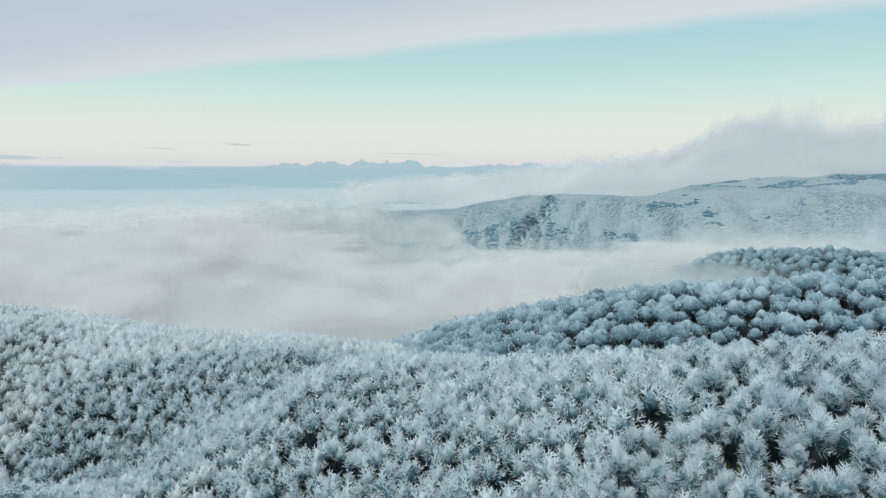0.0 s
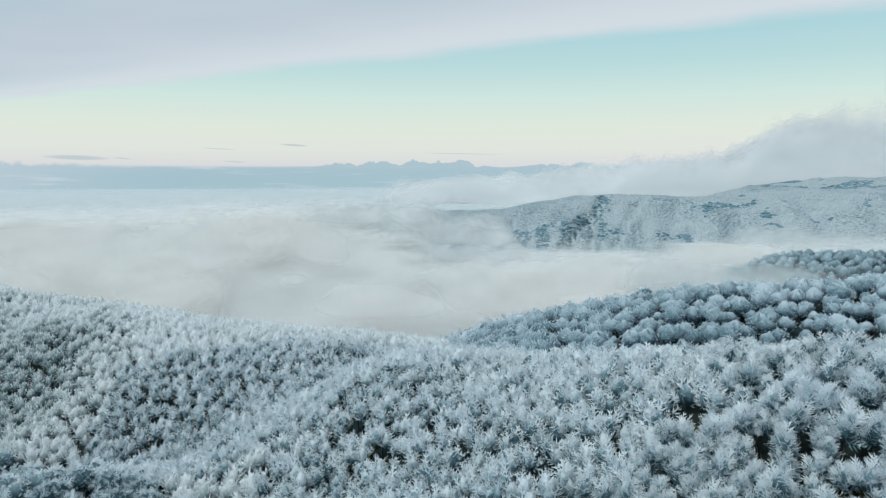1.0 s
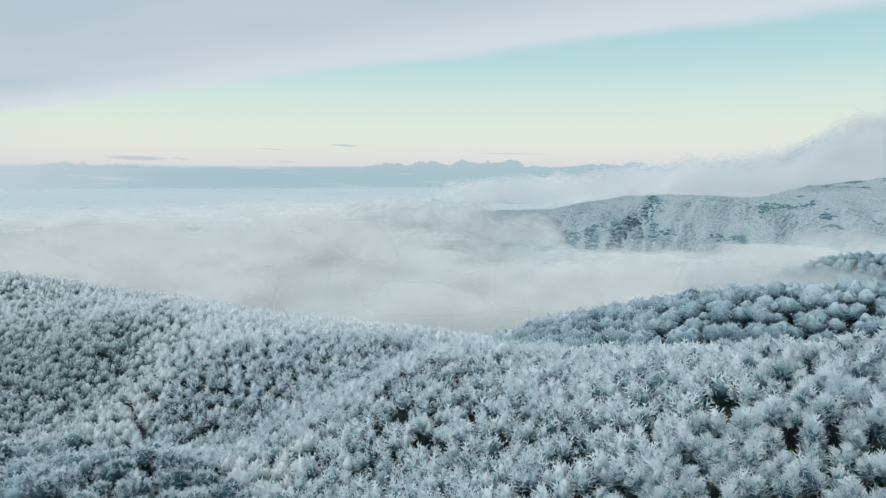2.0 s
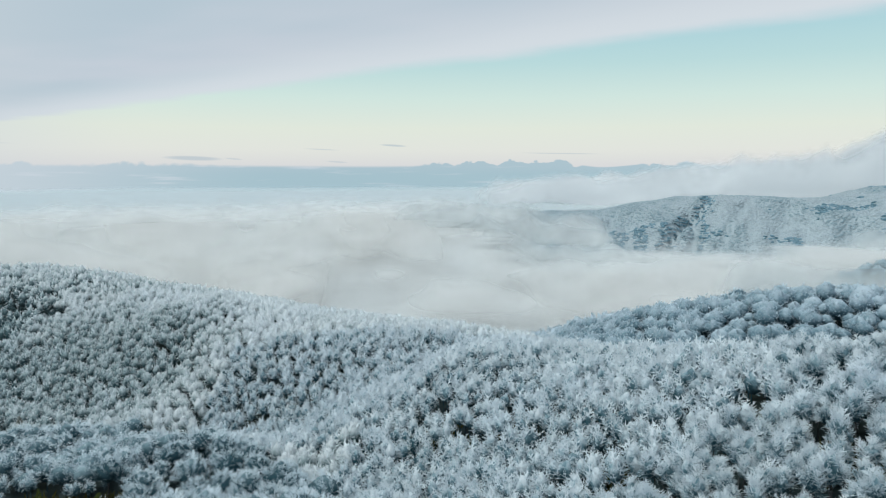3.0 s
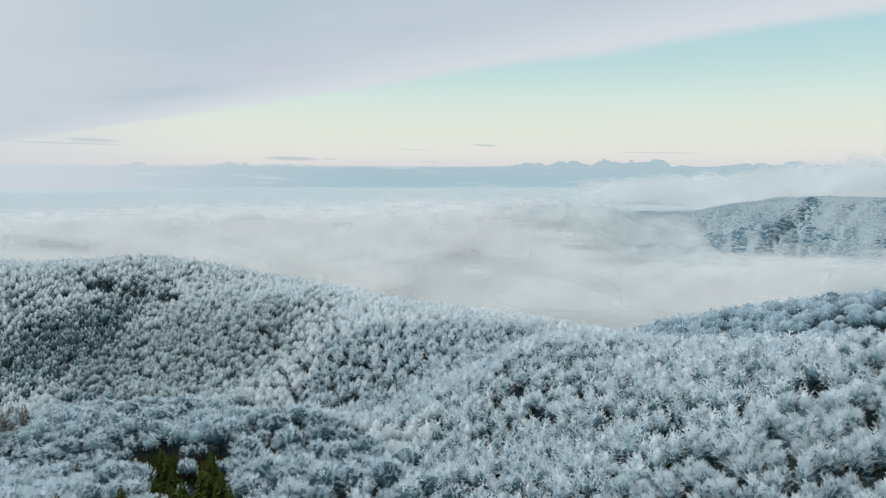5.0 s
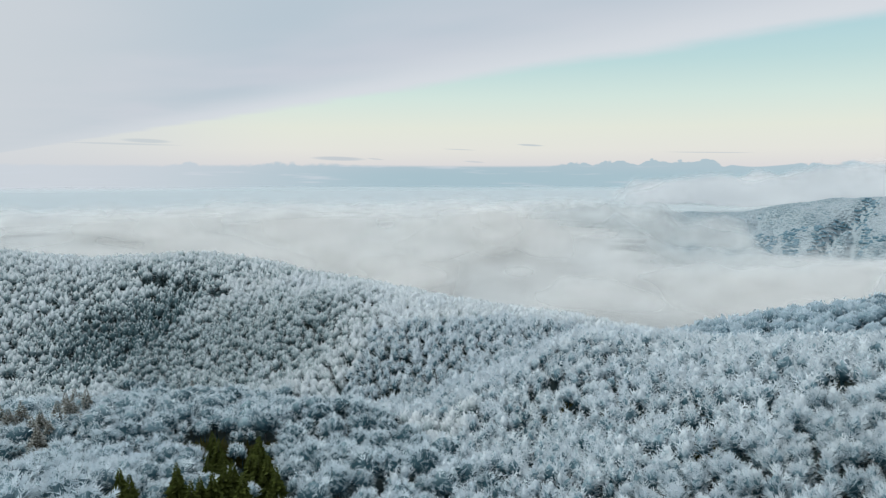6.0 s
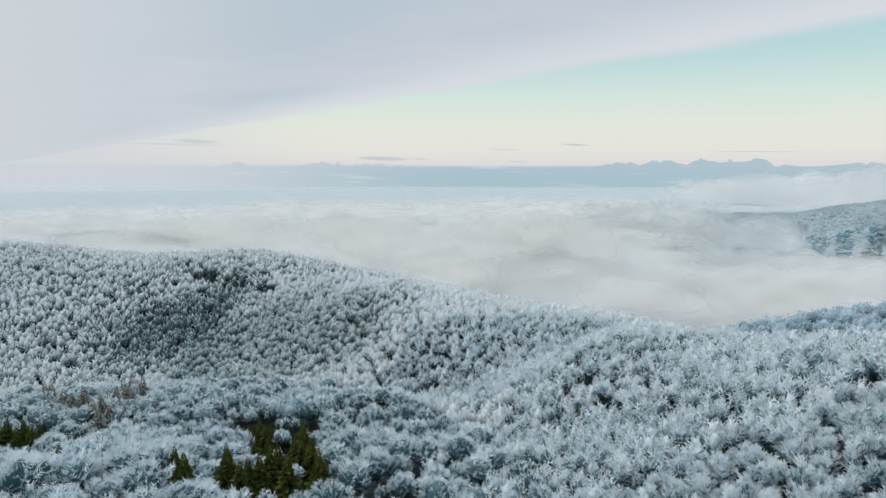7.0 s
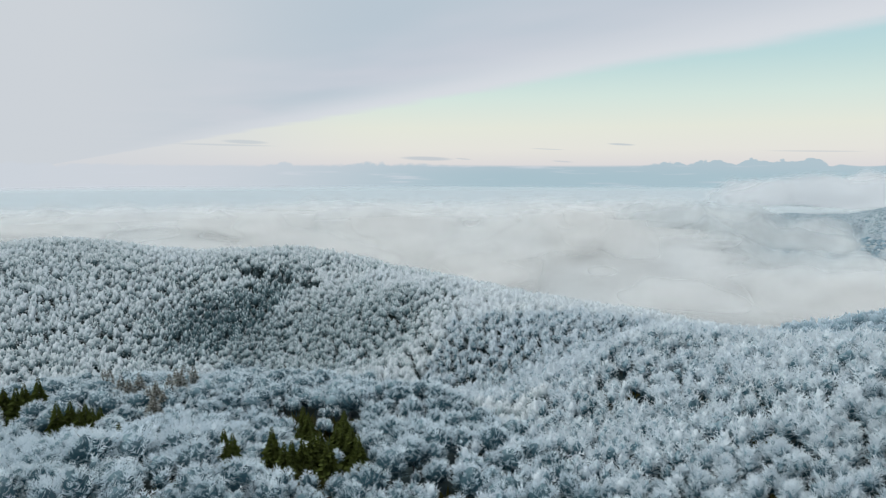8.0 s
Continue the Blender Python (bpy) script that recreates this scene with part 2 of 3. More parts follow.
BANK = mist_material("cloud_bank", (0.88, 0.875, 0.875), 0.0042, 0.12, 0.80, flat=0.9, detail=3.0, ragged=1.3)


# ---- meshes ----
def mesh_of(name, verts, faces, material, smooth=False, **attributes):
    """A mesh from arrays of corners and of triangles or quads."""
    me = bpy.data.meshes.new(name)
    verts, faces = np.asarray(verts, dtype=np.float32), np.asarray(faces, dtype=np.int32)
    k = faces.shape[1]
    me.vertices.add(len(verts))
    me.vertices.foreach_set("co", verts.ravel())
    me.loops.add(faces.size)
    me.loops.foreach_set("vertex_index", faces.ravel())
    me.polygons.add(len(faces))
    me.polygons.foreach_set("loop_start", np.arange(len(faces), dtype=np.int32) * k)
    me.polygons.foreach_set("use_smooth", np.full(len(faces), smooth))
    for key, values in attributes.items():
        at = me.attributes.new(key, "FLOAT", "POINT")
        at.data.foreach_set("value", np.asarray(values, dtype=np.float32))
    me.update(calc_edges=True)
    me.materials.append(material)
    return me


def part(name, me, parent, label=""):
    ob = new(name, me)
    ob.parent = parent
    return tagged(ob, label)


def grid_faces(nu, nv):
    i = np.arange(nu * nv).reshape(nu, nv)
    return np.stack([i[:-1, :-1], i[1:, :-1], i[1:, 1:], i[:-1, 1:]], -1).reshape(-1, 4)


def smooth(lo, hi, x):
    t = np.clip((x - lo) / (hi - lo), 0, 1)
    return t * t * (3 - 2 * t)


def waves(x, y, size, seed, octaves=4, gain=0.5):
    """Smooth lumps about -1 to 1, of that size in metres: lattice noise on arrays."""
    x, y = np.asarray(x, float), np.asarray(y, float)
    total, amp = np.zeros(np.broadcast(x, y).shape), 1.0
    for o in range(octaves):
        u, v = x / size + 17.3 * o, y / size - 9.1 * o
        iu, iv = np.floor(u), np.floor(v)
        fu, fv = u - iu, v - iv
        fu, fv = fu * fu * (3 - 2 * fu), fv * fv * (3 - 2 * fv)

        def corner(a, b):
            s = np.sin((iu + a) * 127.1 + (iv + b) * 311.7 + (seed + o) * 74.7) * 43758.5453
            return (s - np.floor(s)) * 2 - 1
        total += amp * ((corner(0, 0) * (1 - fu) + corner(1, 0) * fu) * (1 - fv) + (corner(0, 1) * (1 - fu) + corner(1, 1) * fu) * fv)
        amp, size = amp * gain, size / 2
    return total


# ---- the land: rounded hills as east, north, spread and height in metres ----
HILLS = [
    (9, 182, 41, 25.5), (88, 95, 58, 29.6), (124, 84, 66, 42.5), (59, 139, 43, 25.6), (-40, 251, 60, 33.3), (-132, 295, 61, 30.7),
    (-202, 366, 74, 37.4), (-281, 398, 83, 35.1), (-402, 444, 81, 46.2), (-578, 377, 170, 90.9), (-168, 200, 60, 19.2), (-99, 21, 53, 42.9),
    (-178, 115, 78, 10.6), (-206, 190, 91, 7.1), (-110, 208, 24, -22.0), (93, 364, 45, 24.6), (246, 322, 86, 44.4), (27, 490, 65, 23.0),
    (178, 289, 84, 30.5), (34, 388, 113, 29.7), (-251, 92, 74, 32.3), (-297, 221, 119, -20.9), (0, 48, 114, 20.4)]
DELL = [(-57, 224, 12, -4.5), (-42, 241, 13, -6.0), (-34, 218, 13, 2.5)]
FALL = [(-405, 735, 253, -170.9), (-322, 483, 113, 32.9)]
FOLDS = [
    (-150, 216, 22, -21.1), (-195, 251, 27, -15.6), (-220, 300, 35, 9.0), (-119, 183, 22, 12.7), (-76, 119, 22, 10.9), (-36, 111, 22, 6.5),
    (-250, 247, 38, -8.9), (-166, 171, 33, -5.8), (-39, 188, 22, 9.7)]


def canopy(x, y):
    """Height of the near woods' crowns."""
    z = np.full(np.broadcast(x, y).shape, -30.0)
    for cx, cy, r, a in HILLS + DELL + FALL + FOLDS:
        z = z + a * np.exp(-((x - cx) ** 2 + (y - cy) ** 2) / (2 * r * r))
    # the land drops into the cloud-filled valley, and a second wooded ridge stands behind the dark one
    az = np.arctan2(x, y)
    start = 560 + 200 * smooth(0.15, 0.30, az) + 200 * smooth(-0.42, -0.60, az)
    z = z - 110 * smooth(0, 290, np.hypot(x, y) - start) * smooth(-60, 120, y)
    z = z + 45 * np.exp(-(((x - 410) / 225) ** 2 + ((y - 695) / 95) ** 2) / 2) * smooth(0.22, 0.40, az)
    z = z - 8.5 * smooth(30, 100, x) * smooth(310, 370, y) * smooth(560, 480, y)
    z = z - 7.5 * np.exp(-(((x - 92) / 34) ** 2 + ((y - 148) / 30) ** 2) / 2)
    return z


def far_hill(x, y):
    """The long hill across the valley, with ravines in its face."""
    r, a = np.hypot(x, y), np.degrees(np.arctan2(x, y))
    crest = np.interp(a, [-14, -9, -5.5, -3.5, 0, 4.5, 7, 10, 14, 20, 26, 33, 50], [-150, -112, -62, -40, -30, -12, 4, 16, 18, 23, 34, 38, 40])
    front = 1430 + 70 * waves(a * 30, r * 0.3, 110, 5, 3) + 12 * a * (a < 0) * -1
    z = -150 + (crest + 150) * smooth(0, 1, (r - front) / 600) ** 0.75
    z += 38 * smooth(2100, 2700, r) * smooth(16, 30, a)
    for a0, slant, wide, deep in ((7.2, 0.010, 0.5, 38), (8.6, 0.004, 0.4, 18), (1.4, 0.004, 0.7, 20), (-4.3, 0.002, 0.7, 34), (14.6, 0.003, 0.8, 16), (11.5, 0.006, 0.5, 14)):
        z -= deep * np.exp(-((a + 0.45 * waves(x, y, 150, 25, 2) - a0 - slant * (r - 1800)) / wide) ** 2) * smooth(1400, 1560, r) * smooth(2060, 1860, r)
    # gullies that run down the face, with spurs between
    z -= 15 * np.abs(waves(a * 60 + 0.45 * (r - 1700), r * 0.30, 260, 44, 2)) * smooth(1430, 1560, r) * smooth(2060, 1850, r)
    z -= 90 * smooth(2080, 2600, r) * smooth(20, 12, a)
    return z + 6 * waves(x, y, 110, 3, 3) + 12 * waves(x, y, 260, 8, 2) * smooth(1450, 1700, r)


def land(x, y):
    r = np.hypot(x, y)
    near = canopy(x, y) - 10.2 + 0.8 * waves(x, y, 25, 2, 2)
    w = smooth(1000, 1300, r)
    return near * (1 - w) + far_hill(x, y) * w


# one sheet of ground out to the horizon
az_g = np.radians(np.concatenate([np.concatenate([np.arange(-75, -16, 0.7), np.arange(-16, 38, 0.4), np.arange(38, 48, 0.8)]), np.arange(48, 285.1, 6)]))
r_g = np.concatenate([[0.5], np.geomspace(8, 600, 62), np.arange(620, 2700, 26), np.geomspace(2720, 4850, 8)])
A, R = np.meshgrid(az_g, r_g, indexing="ij")
X, Y = R * np.sin(A), R * np.cos(A)
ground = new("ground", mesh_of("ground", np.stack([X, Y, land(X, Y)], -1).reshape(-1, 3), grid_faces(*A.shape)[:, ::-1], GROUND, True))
tagged(ground, "dark brown leaf litter and olive grass under the frosted woods", "ground", kind="structure")


# ---- trees ----
def unit(v):
    return v / np.maximum(np.linalg.norm(v, axis=-1, keepdims=True), 1e-9)


def sprays(rng, base, way, length, width, barbs):
    """Feathery frosted twigs: a blade and so many side blades each, two crossed blades where barbs is 0, one blade alone where it is -1.
    Gives corners, quads and how far out each corner is."""
    n = len(base)
    side = unit(np.cross(way, unit(rng.normal(size=(n, 3)))))
    side2 = np.cross(way, side)
    L, W = length[:, None], width[:, None]
    tipp = base + way * L + rng.normal(size=(n, 3)) * 0.10 * L + np.array([0, 0, -0.06]) * L
    mid = base + way * L * 0.5
    blades = [(base, mid + side * W, tipp, mid - side * W)]
    if barbs == 0:
        blades.append((base, mid + side2 * W, tipp, mid - side2 * W))
    for k in range(max(0, barbs)):
        flank, flat = ((side, side2), (side2, side))[k // 2]
        w2 = unit(way + (1 - 2 * (k % 2)) * rng.uniform(0.55, 0.95, (n, 1)) * flank)
        b0 = base + way * L * (0.22 + 0.14 * (k // 2))
        m2 = b0 + w2 * L * 0.33
        blades.append((b0, m2 + flat * W * 0.75, b0 + w2 * L * 0.64, m2 - flat * W * 0.75))
    v = np.concatenate([np.stack(b, 1).reshape(-1, 3) for b in blades])
    f = np.arange(len(v)).reshape(-1, 4)
    t = np.tile([0.0, 0.5, 1.0, 0.5], len(v) // 4)
    return v, f, t


def lobed_dome(rng, radius, tall, height, lobes, nu, nv, low=-0.35, bulge=0.30):
    """The close inner twigs of a crown: a dome heaped up of rounded lobes. Gives corners, quads, how high and how far out on a lobe each is,
    and the shape as a function of direction."""
    k = np.arange(lobes)
    lu = 0.95 - 1.0 * k / lobes + rng.uniform(-0.1, 0.1, lobes)
    la = 2.39996 * k + rng.uniform(-0.5, 0.5, lobes)
    lq = np.sqrt(np.maximum(0, 1 - np.clip(lu, -1, 1) ** 2))
    ways = np.stack([lq * np.cos(la), lq * np.sin(la), lu], -1)
    grow = rng.uniform(0.75, 1.2, lobes)
    sharp = 1.1 * lobes
    centre = np.array([0, 0, height - radius * tall])

    def shape(d):
        b = (np.exp((d @ ways.T - 1) * sharp) * grow).max(-1)
        return centre + d * np.array([1, 1, tall]) * (radius * (1 - bulge + bulge * b))[..., None], b

    th, u = np.meshgrid(np.arange(nu) * 2 * math.pi / nu, np.linspace(0.97, max(low, -0.95), nv), indexing="ij")
    q = np.sqrt(np.maximum(0, 1 - u * u))
    d = np.stack([q * np.cos(th), q * np.sin(th), u], -1).reshape(-1, 3)
    v, b = shape(d)
    v = v + rng.normal(size=v.shape) * radius * 0.035
    i = np.arange(nu * nv).reshape(nu, nv)
    j = np.roll(i, -1, 0)
    f = np.stack([i[:, :-1], i[:, 1:], j[:, 1:], j[:, :-1]], -1).reshape(-1, 4)
    cap = [[i[k, 0], i[k + 1, 0], i[nu - 2 - k, 0], i[nu - 1 - k, 0]] for k in range(nu // 2 - 1)]
    return v, np.concatenate([f, cap]), (d[:, 2] - low) / (1 - low), b, shape


def feathers(rng, base, way, length, width, pairs, flat=0.6):
    """Frosted fronds: a narrow blade along each, and pairs of side blades that lie mostly level; a triangle a blade."""
    n = len(base)
    level = unit(np.cross(way, np.array([0, 0, 1.0])) + 1e-4)
    flank = unit(level * flat + rng.normal(size=(n, 3)) * (1 - flat))
    flank = unit(flank - way * (flank * way).sum(-1, keepdims=True))
    face = np.cross(way, flank)
    L, W = length[:, None], width[:, None]
    bend = way * L + np.array([0, 0, -0.10]) * L
    V, T = [], []

    def blade(b0, w, size, wide, across, t0, t1):
        m = b0 + w * size * 0.3
        V.append(np.stack([b0 + across * wide * 0.4, b0 + w * size, m - across * wide], 1).reshape(-1, 3))
        T.append(np.tile([t0, t1, 0.6 * t0 + 0.4 * t1], n))

    blade(base, unit(bend), L * 1.02, W, flank, 0.1, 1.0)
    for k in range(pairs):
        s = 0.12 + 0.72 * k / max(1, pairs - 0.5)
        for side in (-1, 1):
            w2 = unit(way * rng.uniform(0.75, 1.1, (n, 1)) + side * flank * rng.uniform(0.7, 1.0, (n, 1)) + rng.normal(size=(n, 3)) * 0.13)
            blade(base + bend * s, w2, L * (0.66 - 0.36 * s) * rng.uniform(0.75, 1.2, (n, 1)), W, unit(np.cross(w2, face)), 0.2 + 0.5 * s, 0.72 + 0.28 * s)
    v = np.concatenate(V)
    return v, np.arange(len(v)).reshape(-1, 3), np.concatenate(T)


def tris(f):
    """Triangles from quads."""
    return np.concatenate([f[:, :3], f[:, [0, 2, 3]]])


def feather_crown(rng, radius, tall, height, lobes, count, pairs, length, width, nu, nv, up=0.35, loose=0.3, inner=0.0, low=-0.45, bulge=0.30, sink=0.76, flat=0.6, core=0.0):
    """A crown of frosted fronds that stand out all over a lobed dome of inner twigs; thicker frost towards the top and
    the lobes' ends, with shade put into the colour below and between them.
    """
    dv, df, dh, db, shape = lobed_dome(rng, radius * sink, tall, height - radius * tall * (1 - sink), lobes, nu, nv, low - 0.2, bulge)
    k = np.arange(count)
    u = 0.99 - (0.99 - low) * (k + 0.5) / count
    a = 2.39996 * k + rng.uniform(-0.4, 0.4, count)
    q = np.sqrt(np.maximum(0, 1 - u * u))
    d = np.stack([q * np.cos(a), q * np.sin(a), u], -1)
    p, b = shape(d)
    way = unit(d * np.array([1, 1, 0.8]) + np.array([0, 0, up]) + rng.normal(size=(count, 3)) * loose)
    L = length * rng.uniform(0.6, 1.3, count)
    fv, ff, ft = feathers(rng, p - way * (0.2 * L)[:, None], way, L, L * width, pairs, flat)
    h = (u - low) / (1 - low)
    # h and b also put crown shade into the colour, low and between lobes
    each = np.repeat(h * 0.46 + b * 0.26 + rng.uniform(-0.12, 0.12, count), 3)
    each = np.tile(each, len(ft) // len(each))
    t = np.concatenate([inner - 0.02 + 0.48 * ft + each * 0.55, inner + core - 0.02 + 0.26 * dh + 0.16 * db])
    return np.concatenate([fv, dv]), np.concatenate([ff, tris(df) + len(fv)]), t


def tube(points, radii, sides=5):
    """Corners and quads of a tapered stem along points."""
    pts, ring = np.asarray(points, float), np.arange(sides) * 2 * math.pi / sides
    v = np.concatenate([p + r * np.stack([np.cos(ring), np.sin(ring), 0 * ring], -1) for p, r in zip(pts, radii)])
    i = np.arange(len(pts) * sides).reshape(len(pts), sides)
    j = np.roll(i, -1, 1)
    return v, np.stack([i[:-1], j[:-1], j[1:], i[1:]], -1).reshape(-1, 4)


def join(pieces):
    vs, fs, n = [], [], 0
    for v, f in pieces:
        vs.append(v)
        fs.append(f + n)
        n += len(v)
    return np.concatenate(vs), np.concatenate(fs)


def trunk_mesh(name, rng, height, girth, limbs, reach):
    p = [tube([(0, 0, -1.5), (0.05, 0, height * 0.45), (0, 0.08, height * 0.85)], (girth, girth * 0.75, girth * 0.2), 6)]
    for i in range(limbs):
        a, h = 2.39996 * i, height * (0.34 + 0.36 * i / limbs)
        d = np.array([math.cos(a), math.sin(a), 0]) * reach * rng.uniform(0.6, 0.9)
        p.append(tube([(0, 0, h), (*(d[:2] * 0.5), h + reach * 0.45), (*d[:2], h + reach * 0.9)], (girth * 0.4, girth * 0.25, girth * 0.08), 3))
    return mesh_of(name, *join(p), BARK, True)


def thing(name, label, category, group=""):
    return tagged(new(name), label, category, group)


def scatter(rng, x0, x1, y0, y1, step, keep):
    """Jittered places on a leaning grid, those kept for which keep(x, y) holds."""
    gx, gy = np.meshgrid(np.arange(x0, x1, step), np.arange(y0, y1, step * 0.87))
    gx = gx + (np.arange(gx.shape[0]) % 2)[:, None] * step / 2
    gx, gy = gx + rng.uniform(-0.34, 0.34, gx.shape) * step, gy + rng.uniform(-0.34, 0.34, gx.shape) * step
    gx, gy = gx.ravel(), gy.ravel()
    k = keep(gx, gy)
    return gx[k], gy[k]


# where the spruces stand, in loose groups
SPRUCE_AT = [(-226, 80), (-251, 88), (-234, 87), (-228, 89), (-373, 158), (-192, 75), (-193, 80), (-183, 77), (-191, 84), (-181, 80), (-181, 83), (-132, 57), (-109, 71), (-98, 64),
             (-101, 80), (-90, 73), (-113, 103), (-94, 84), (-122, 119), (-102, 100), (-86, 85), (-106, 112), (-113, 124), (-92, 102), (-81, 91), (-95, 81), (-96, 90), (-118, 127), (-109, 120), (-128, 124), (-100, 108), (-134, 128), (143, 270), (106, 309)]
# clearings where the ground shows: east, north, radius
CLEARINGS = [(38, 119, 2.5), (46, 101, 2.2), (53, 93, 2.3), (-34, 168, 3.2), (12, 125, 2.4), (-126, 225, 3.0), (-25, 157, 2.6), (-13, 162, 2.0),
             (-147, 136, 5.5), (-138, 136, 5.5), (-128, 140, 5.0), (-122, 144, 4.0), (-8, 110, 2.8), (-55, 93, 4.0), (-91, 45, 3.6), (14, 103, 2.6),
             (-176, 102, 5.0), (-171, 95, 4.5), (-120, 24, 4.0), (-92, 74, 5.0), (-85, 77, 5.0), (-82, 84, 4.5), (-215, 74, 4.0), (-181, 71, 5.0), (-172, 72, 4.0)]


def out_of_the_way(x, y):
    """Back slopes and hollows that only show from above."""
    return (y > 474) | (x < -700) | (np.hypot((x + 290) / 40, (y - 175) / 65) < 1) | ((x > 30) & (x < 90) & (y > 205) & (y < 262)) | ((x > 125) & (y < 190))


def open_to_trees(x, y, room=0.0):
    """Clear of the clearings, the wide ones by so much more, and of the spruces."""
    k = np.ones(len(x), bool)
    for cx, cy, r in CLEARINGS:
        k &= np.hypot(x - cx, y - cy) > r + room * (r > 4.4)
    # the beeches keep clear of the spruces, more so down the slope to the south-east
    for cx, cy in SPRUCE_AT[:-2]:
        k &= (np.hypot(x - cx, y - cy) > 4.5 + 0.7 * room) & (np.hypot(x - cx - 4.5, y - cy + 4) > 4.8 + 0.5 * room)
    return k


def is_old(x, y):
    """Where the broad old beeches stand: the near shelf of land."""
    return (x < -12) & (x > -310) & (y < 97 + (-x - 12) * 0.95) & (y < 212 + 0.27 * (-x - 134) + 5 * np.sin(x * 0.06))


def on_dark_ridge(x, y):
    return ((y > 285 + 0.25 * np.abs(x - 60)) & (x > -40)) | ((x > 40) & (y > 262)) | ((x > 90) & (y > 190))


rng = np.random.default_rng(7)
YOUNG = [mesh_of("crown", c[0], c[1], FROST, True, tip=c[2]) for c in (feather_crown(rng, 2.35, 1.8, 10.8, 7, 72, 4, 2.0, 0.066, 8, 5, sink=0.70, up=1.15, loose=0.45, bulge=0.5, inner=0.03, low=-0.7) for _ in range(9))]
YOUNG_TRUNK = [trunk_mesh("trunk", rng, 10, 0.16, 5, 2.4) for _ in range(3)]
OLD = [mesh_of("crown", c[0], c[1], FROST_OLD, True, tip=c[2]) for c in (feather_crown(rng, 6.2, 0.9, 12.0, 11, 175, 3, 2.15, 0.072, 12, 5, up=0.8, loose=0.45, sink=0.74, bulge=0.42, inner=0.06, low=-0.6) for _ in range(8))]
OLD_TRUNK = [trunk_mesh("trunk", rng, 11.5, 0.3, 6, 4.0) for _ in range(3)]


def plant(kind, label, group, x, y, crowns, trunks, lo, hi):
    """Trees as things of their own, trunk and crown each."""
    made = {}
    for i, (tx, ty) in enumerate(zip(x, y)):
        m4 = pose(tx, ty, float(land(tx, ty)), rng.uniform(-8, 8), rng.uniform(-8, 8), rng.uniform(0, 360))
        k, s = i % (len(crowns)), rng.uniform(lo, hi)
        if k not in made:
            t = thing(kind, label, "tree", group)
            part("trunk", trunks[k % len(trunks)], t)
            part("crown", crowns[k], t, "twigs thick with white hoar frost")
            t.matrix_world = m4
            made[k] = t
        else:
            t = copy_thing(made[k], m4)
        t.scale = (s * rng.uniform(0.88, 1.14), s * rng.uniform(0.88, 1.14), s * rng.uniform(0.92, 1.08))


def wood(name, label, x, y, crowns, lo, hi, material, thin=0.0):
    """A wood too large to count: all its crowns and stems in one mesh; thin lowers each tree's tip value, which darkens
    it.
    """
    V, F, T, n = [], [], [], 0
    z = land(x, y)
    pick = rng.integers(0, len(crowns), len(x))
    for k, (v, f, t) in enumerate(crowns):
        idx = np.nonzero(pick == k)[0]
        if not len(idx):
            continue
        a, s = rng.uniform(0, 2 * math.pi, len(idx)), rng.uniform(np.broadcast_to(lo, len(x))[idx], np.broadcast_to(hi, len(x))[idx])
        c, sn = np.cos(a) * s, np.sin(a) * s
        P = np.empty((len(idx), len(v), 3), np.float32)
        P[..., 0] = c[:, None] * v[:, 0] - sn[:, None] * v[:, 1] + x[idx][:, None]
        P[..., 1] = sn[:, None] * v[:, 0] + c[:, None] * v[:, 1] + y[idx][:, None]
        P[..., 2] = s[:, None] * v[:, 2] + z[idx][:, None]
        V.append(P.reshape(-1, 3))
        F.append((f[None] + (np.arange(len(idx)) * len(v))[:, None, None]).reshape(-1, f.shape[1]) + n)
        T.append(np.tile(t, len(idx)) - np.repeat(np.broadcast_to(thin, len(x))[idx], len(t)))
        n += P.shape[0] * P.shape[1]
    ob = new(name, mesh_of(name, np.concatenate(V), np.concatenate(F), material, True, tip=np.concatenate(T)))
    return tagged(ob, label, "woods", kind="stuff")


def with_stem(c, height, girth):
    v, f = tube([(0, 0, -1), (0, 0, height * 0.8)], (girth, girth * 0.3), 3)
    f = tris(f) if c[1].shape[1] == 3 else f
    return np.concatenate([c[0], v]), np.concatenate([c[1], f + len(c[0])]), np.concatenate([c[2], np.full(len(v), -1.0)])


def clump(rng):
    """A far treetop or two: a few rough tufts."""
    n = 6
    w = unit(rng.normal(size=(n, 3)) * np.array([1.0, 1.0, 0.35]) + np.array([0, 0, 0.5]))
    b = rng.normal(size=(n, 3)) * np.array([2.8, 2.8, 0.3]) + np.array([0, 0, 1.2])
    v, f, t = sprays(rng, b, w, rng.uniform(4.5, 8.5, n), rng.uniform(1.3, 2.3, n), -1)
    return v, f, 0.66 + 0.26 * t


CLUMPS = [clump(rng) for _ in range(9)]
m = Mat("undergrowth")
isle = m.node("ShaderNodeNewGeometry", 8)
UNDERGROWTH = m.finish(m.mix(m.math("MULTIPLY_ADD", m.noise(0.5), 0.6, m.math("MULTIPLY", isle, 0.4)), (0.042, 0.045, 0.012), (0.125, 0.115, 0.034)), 0.9)
ux, uy, us = [], [], []
for cx, cy, r in CLEARINGS:
    n = int(26 * r)
    a, q = rng.uniform(0, 2 * math.pi, n), (r + 0.8) * np.sqrt(rng.uniform(0, 1, n))
    ux.append(cx + q * np.cos(a))
    uy.append(cy + q * np.sin(a))
    us.append(np.full(n, 2.3 if r > 4.4 else 1.9))
ux, uy, us = np.concatenate(ux), np.concatenate(uy), np.concatenate(us)
tuft = []
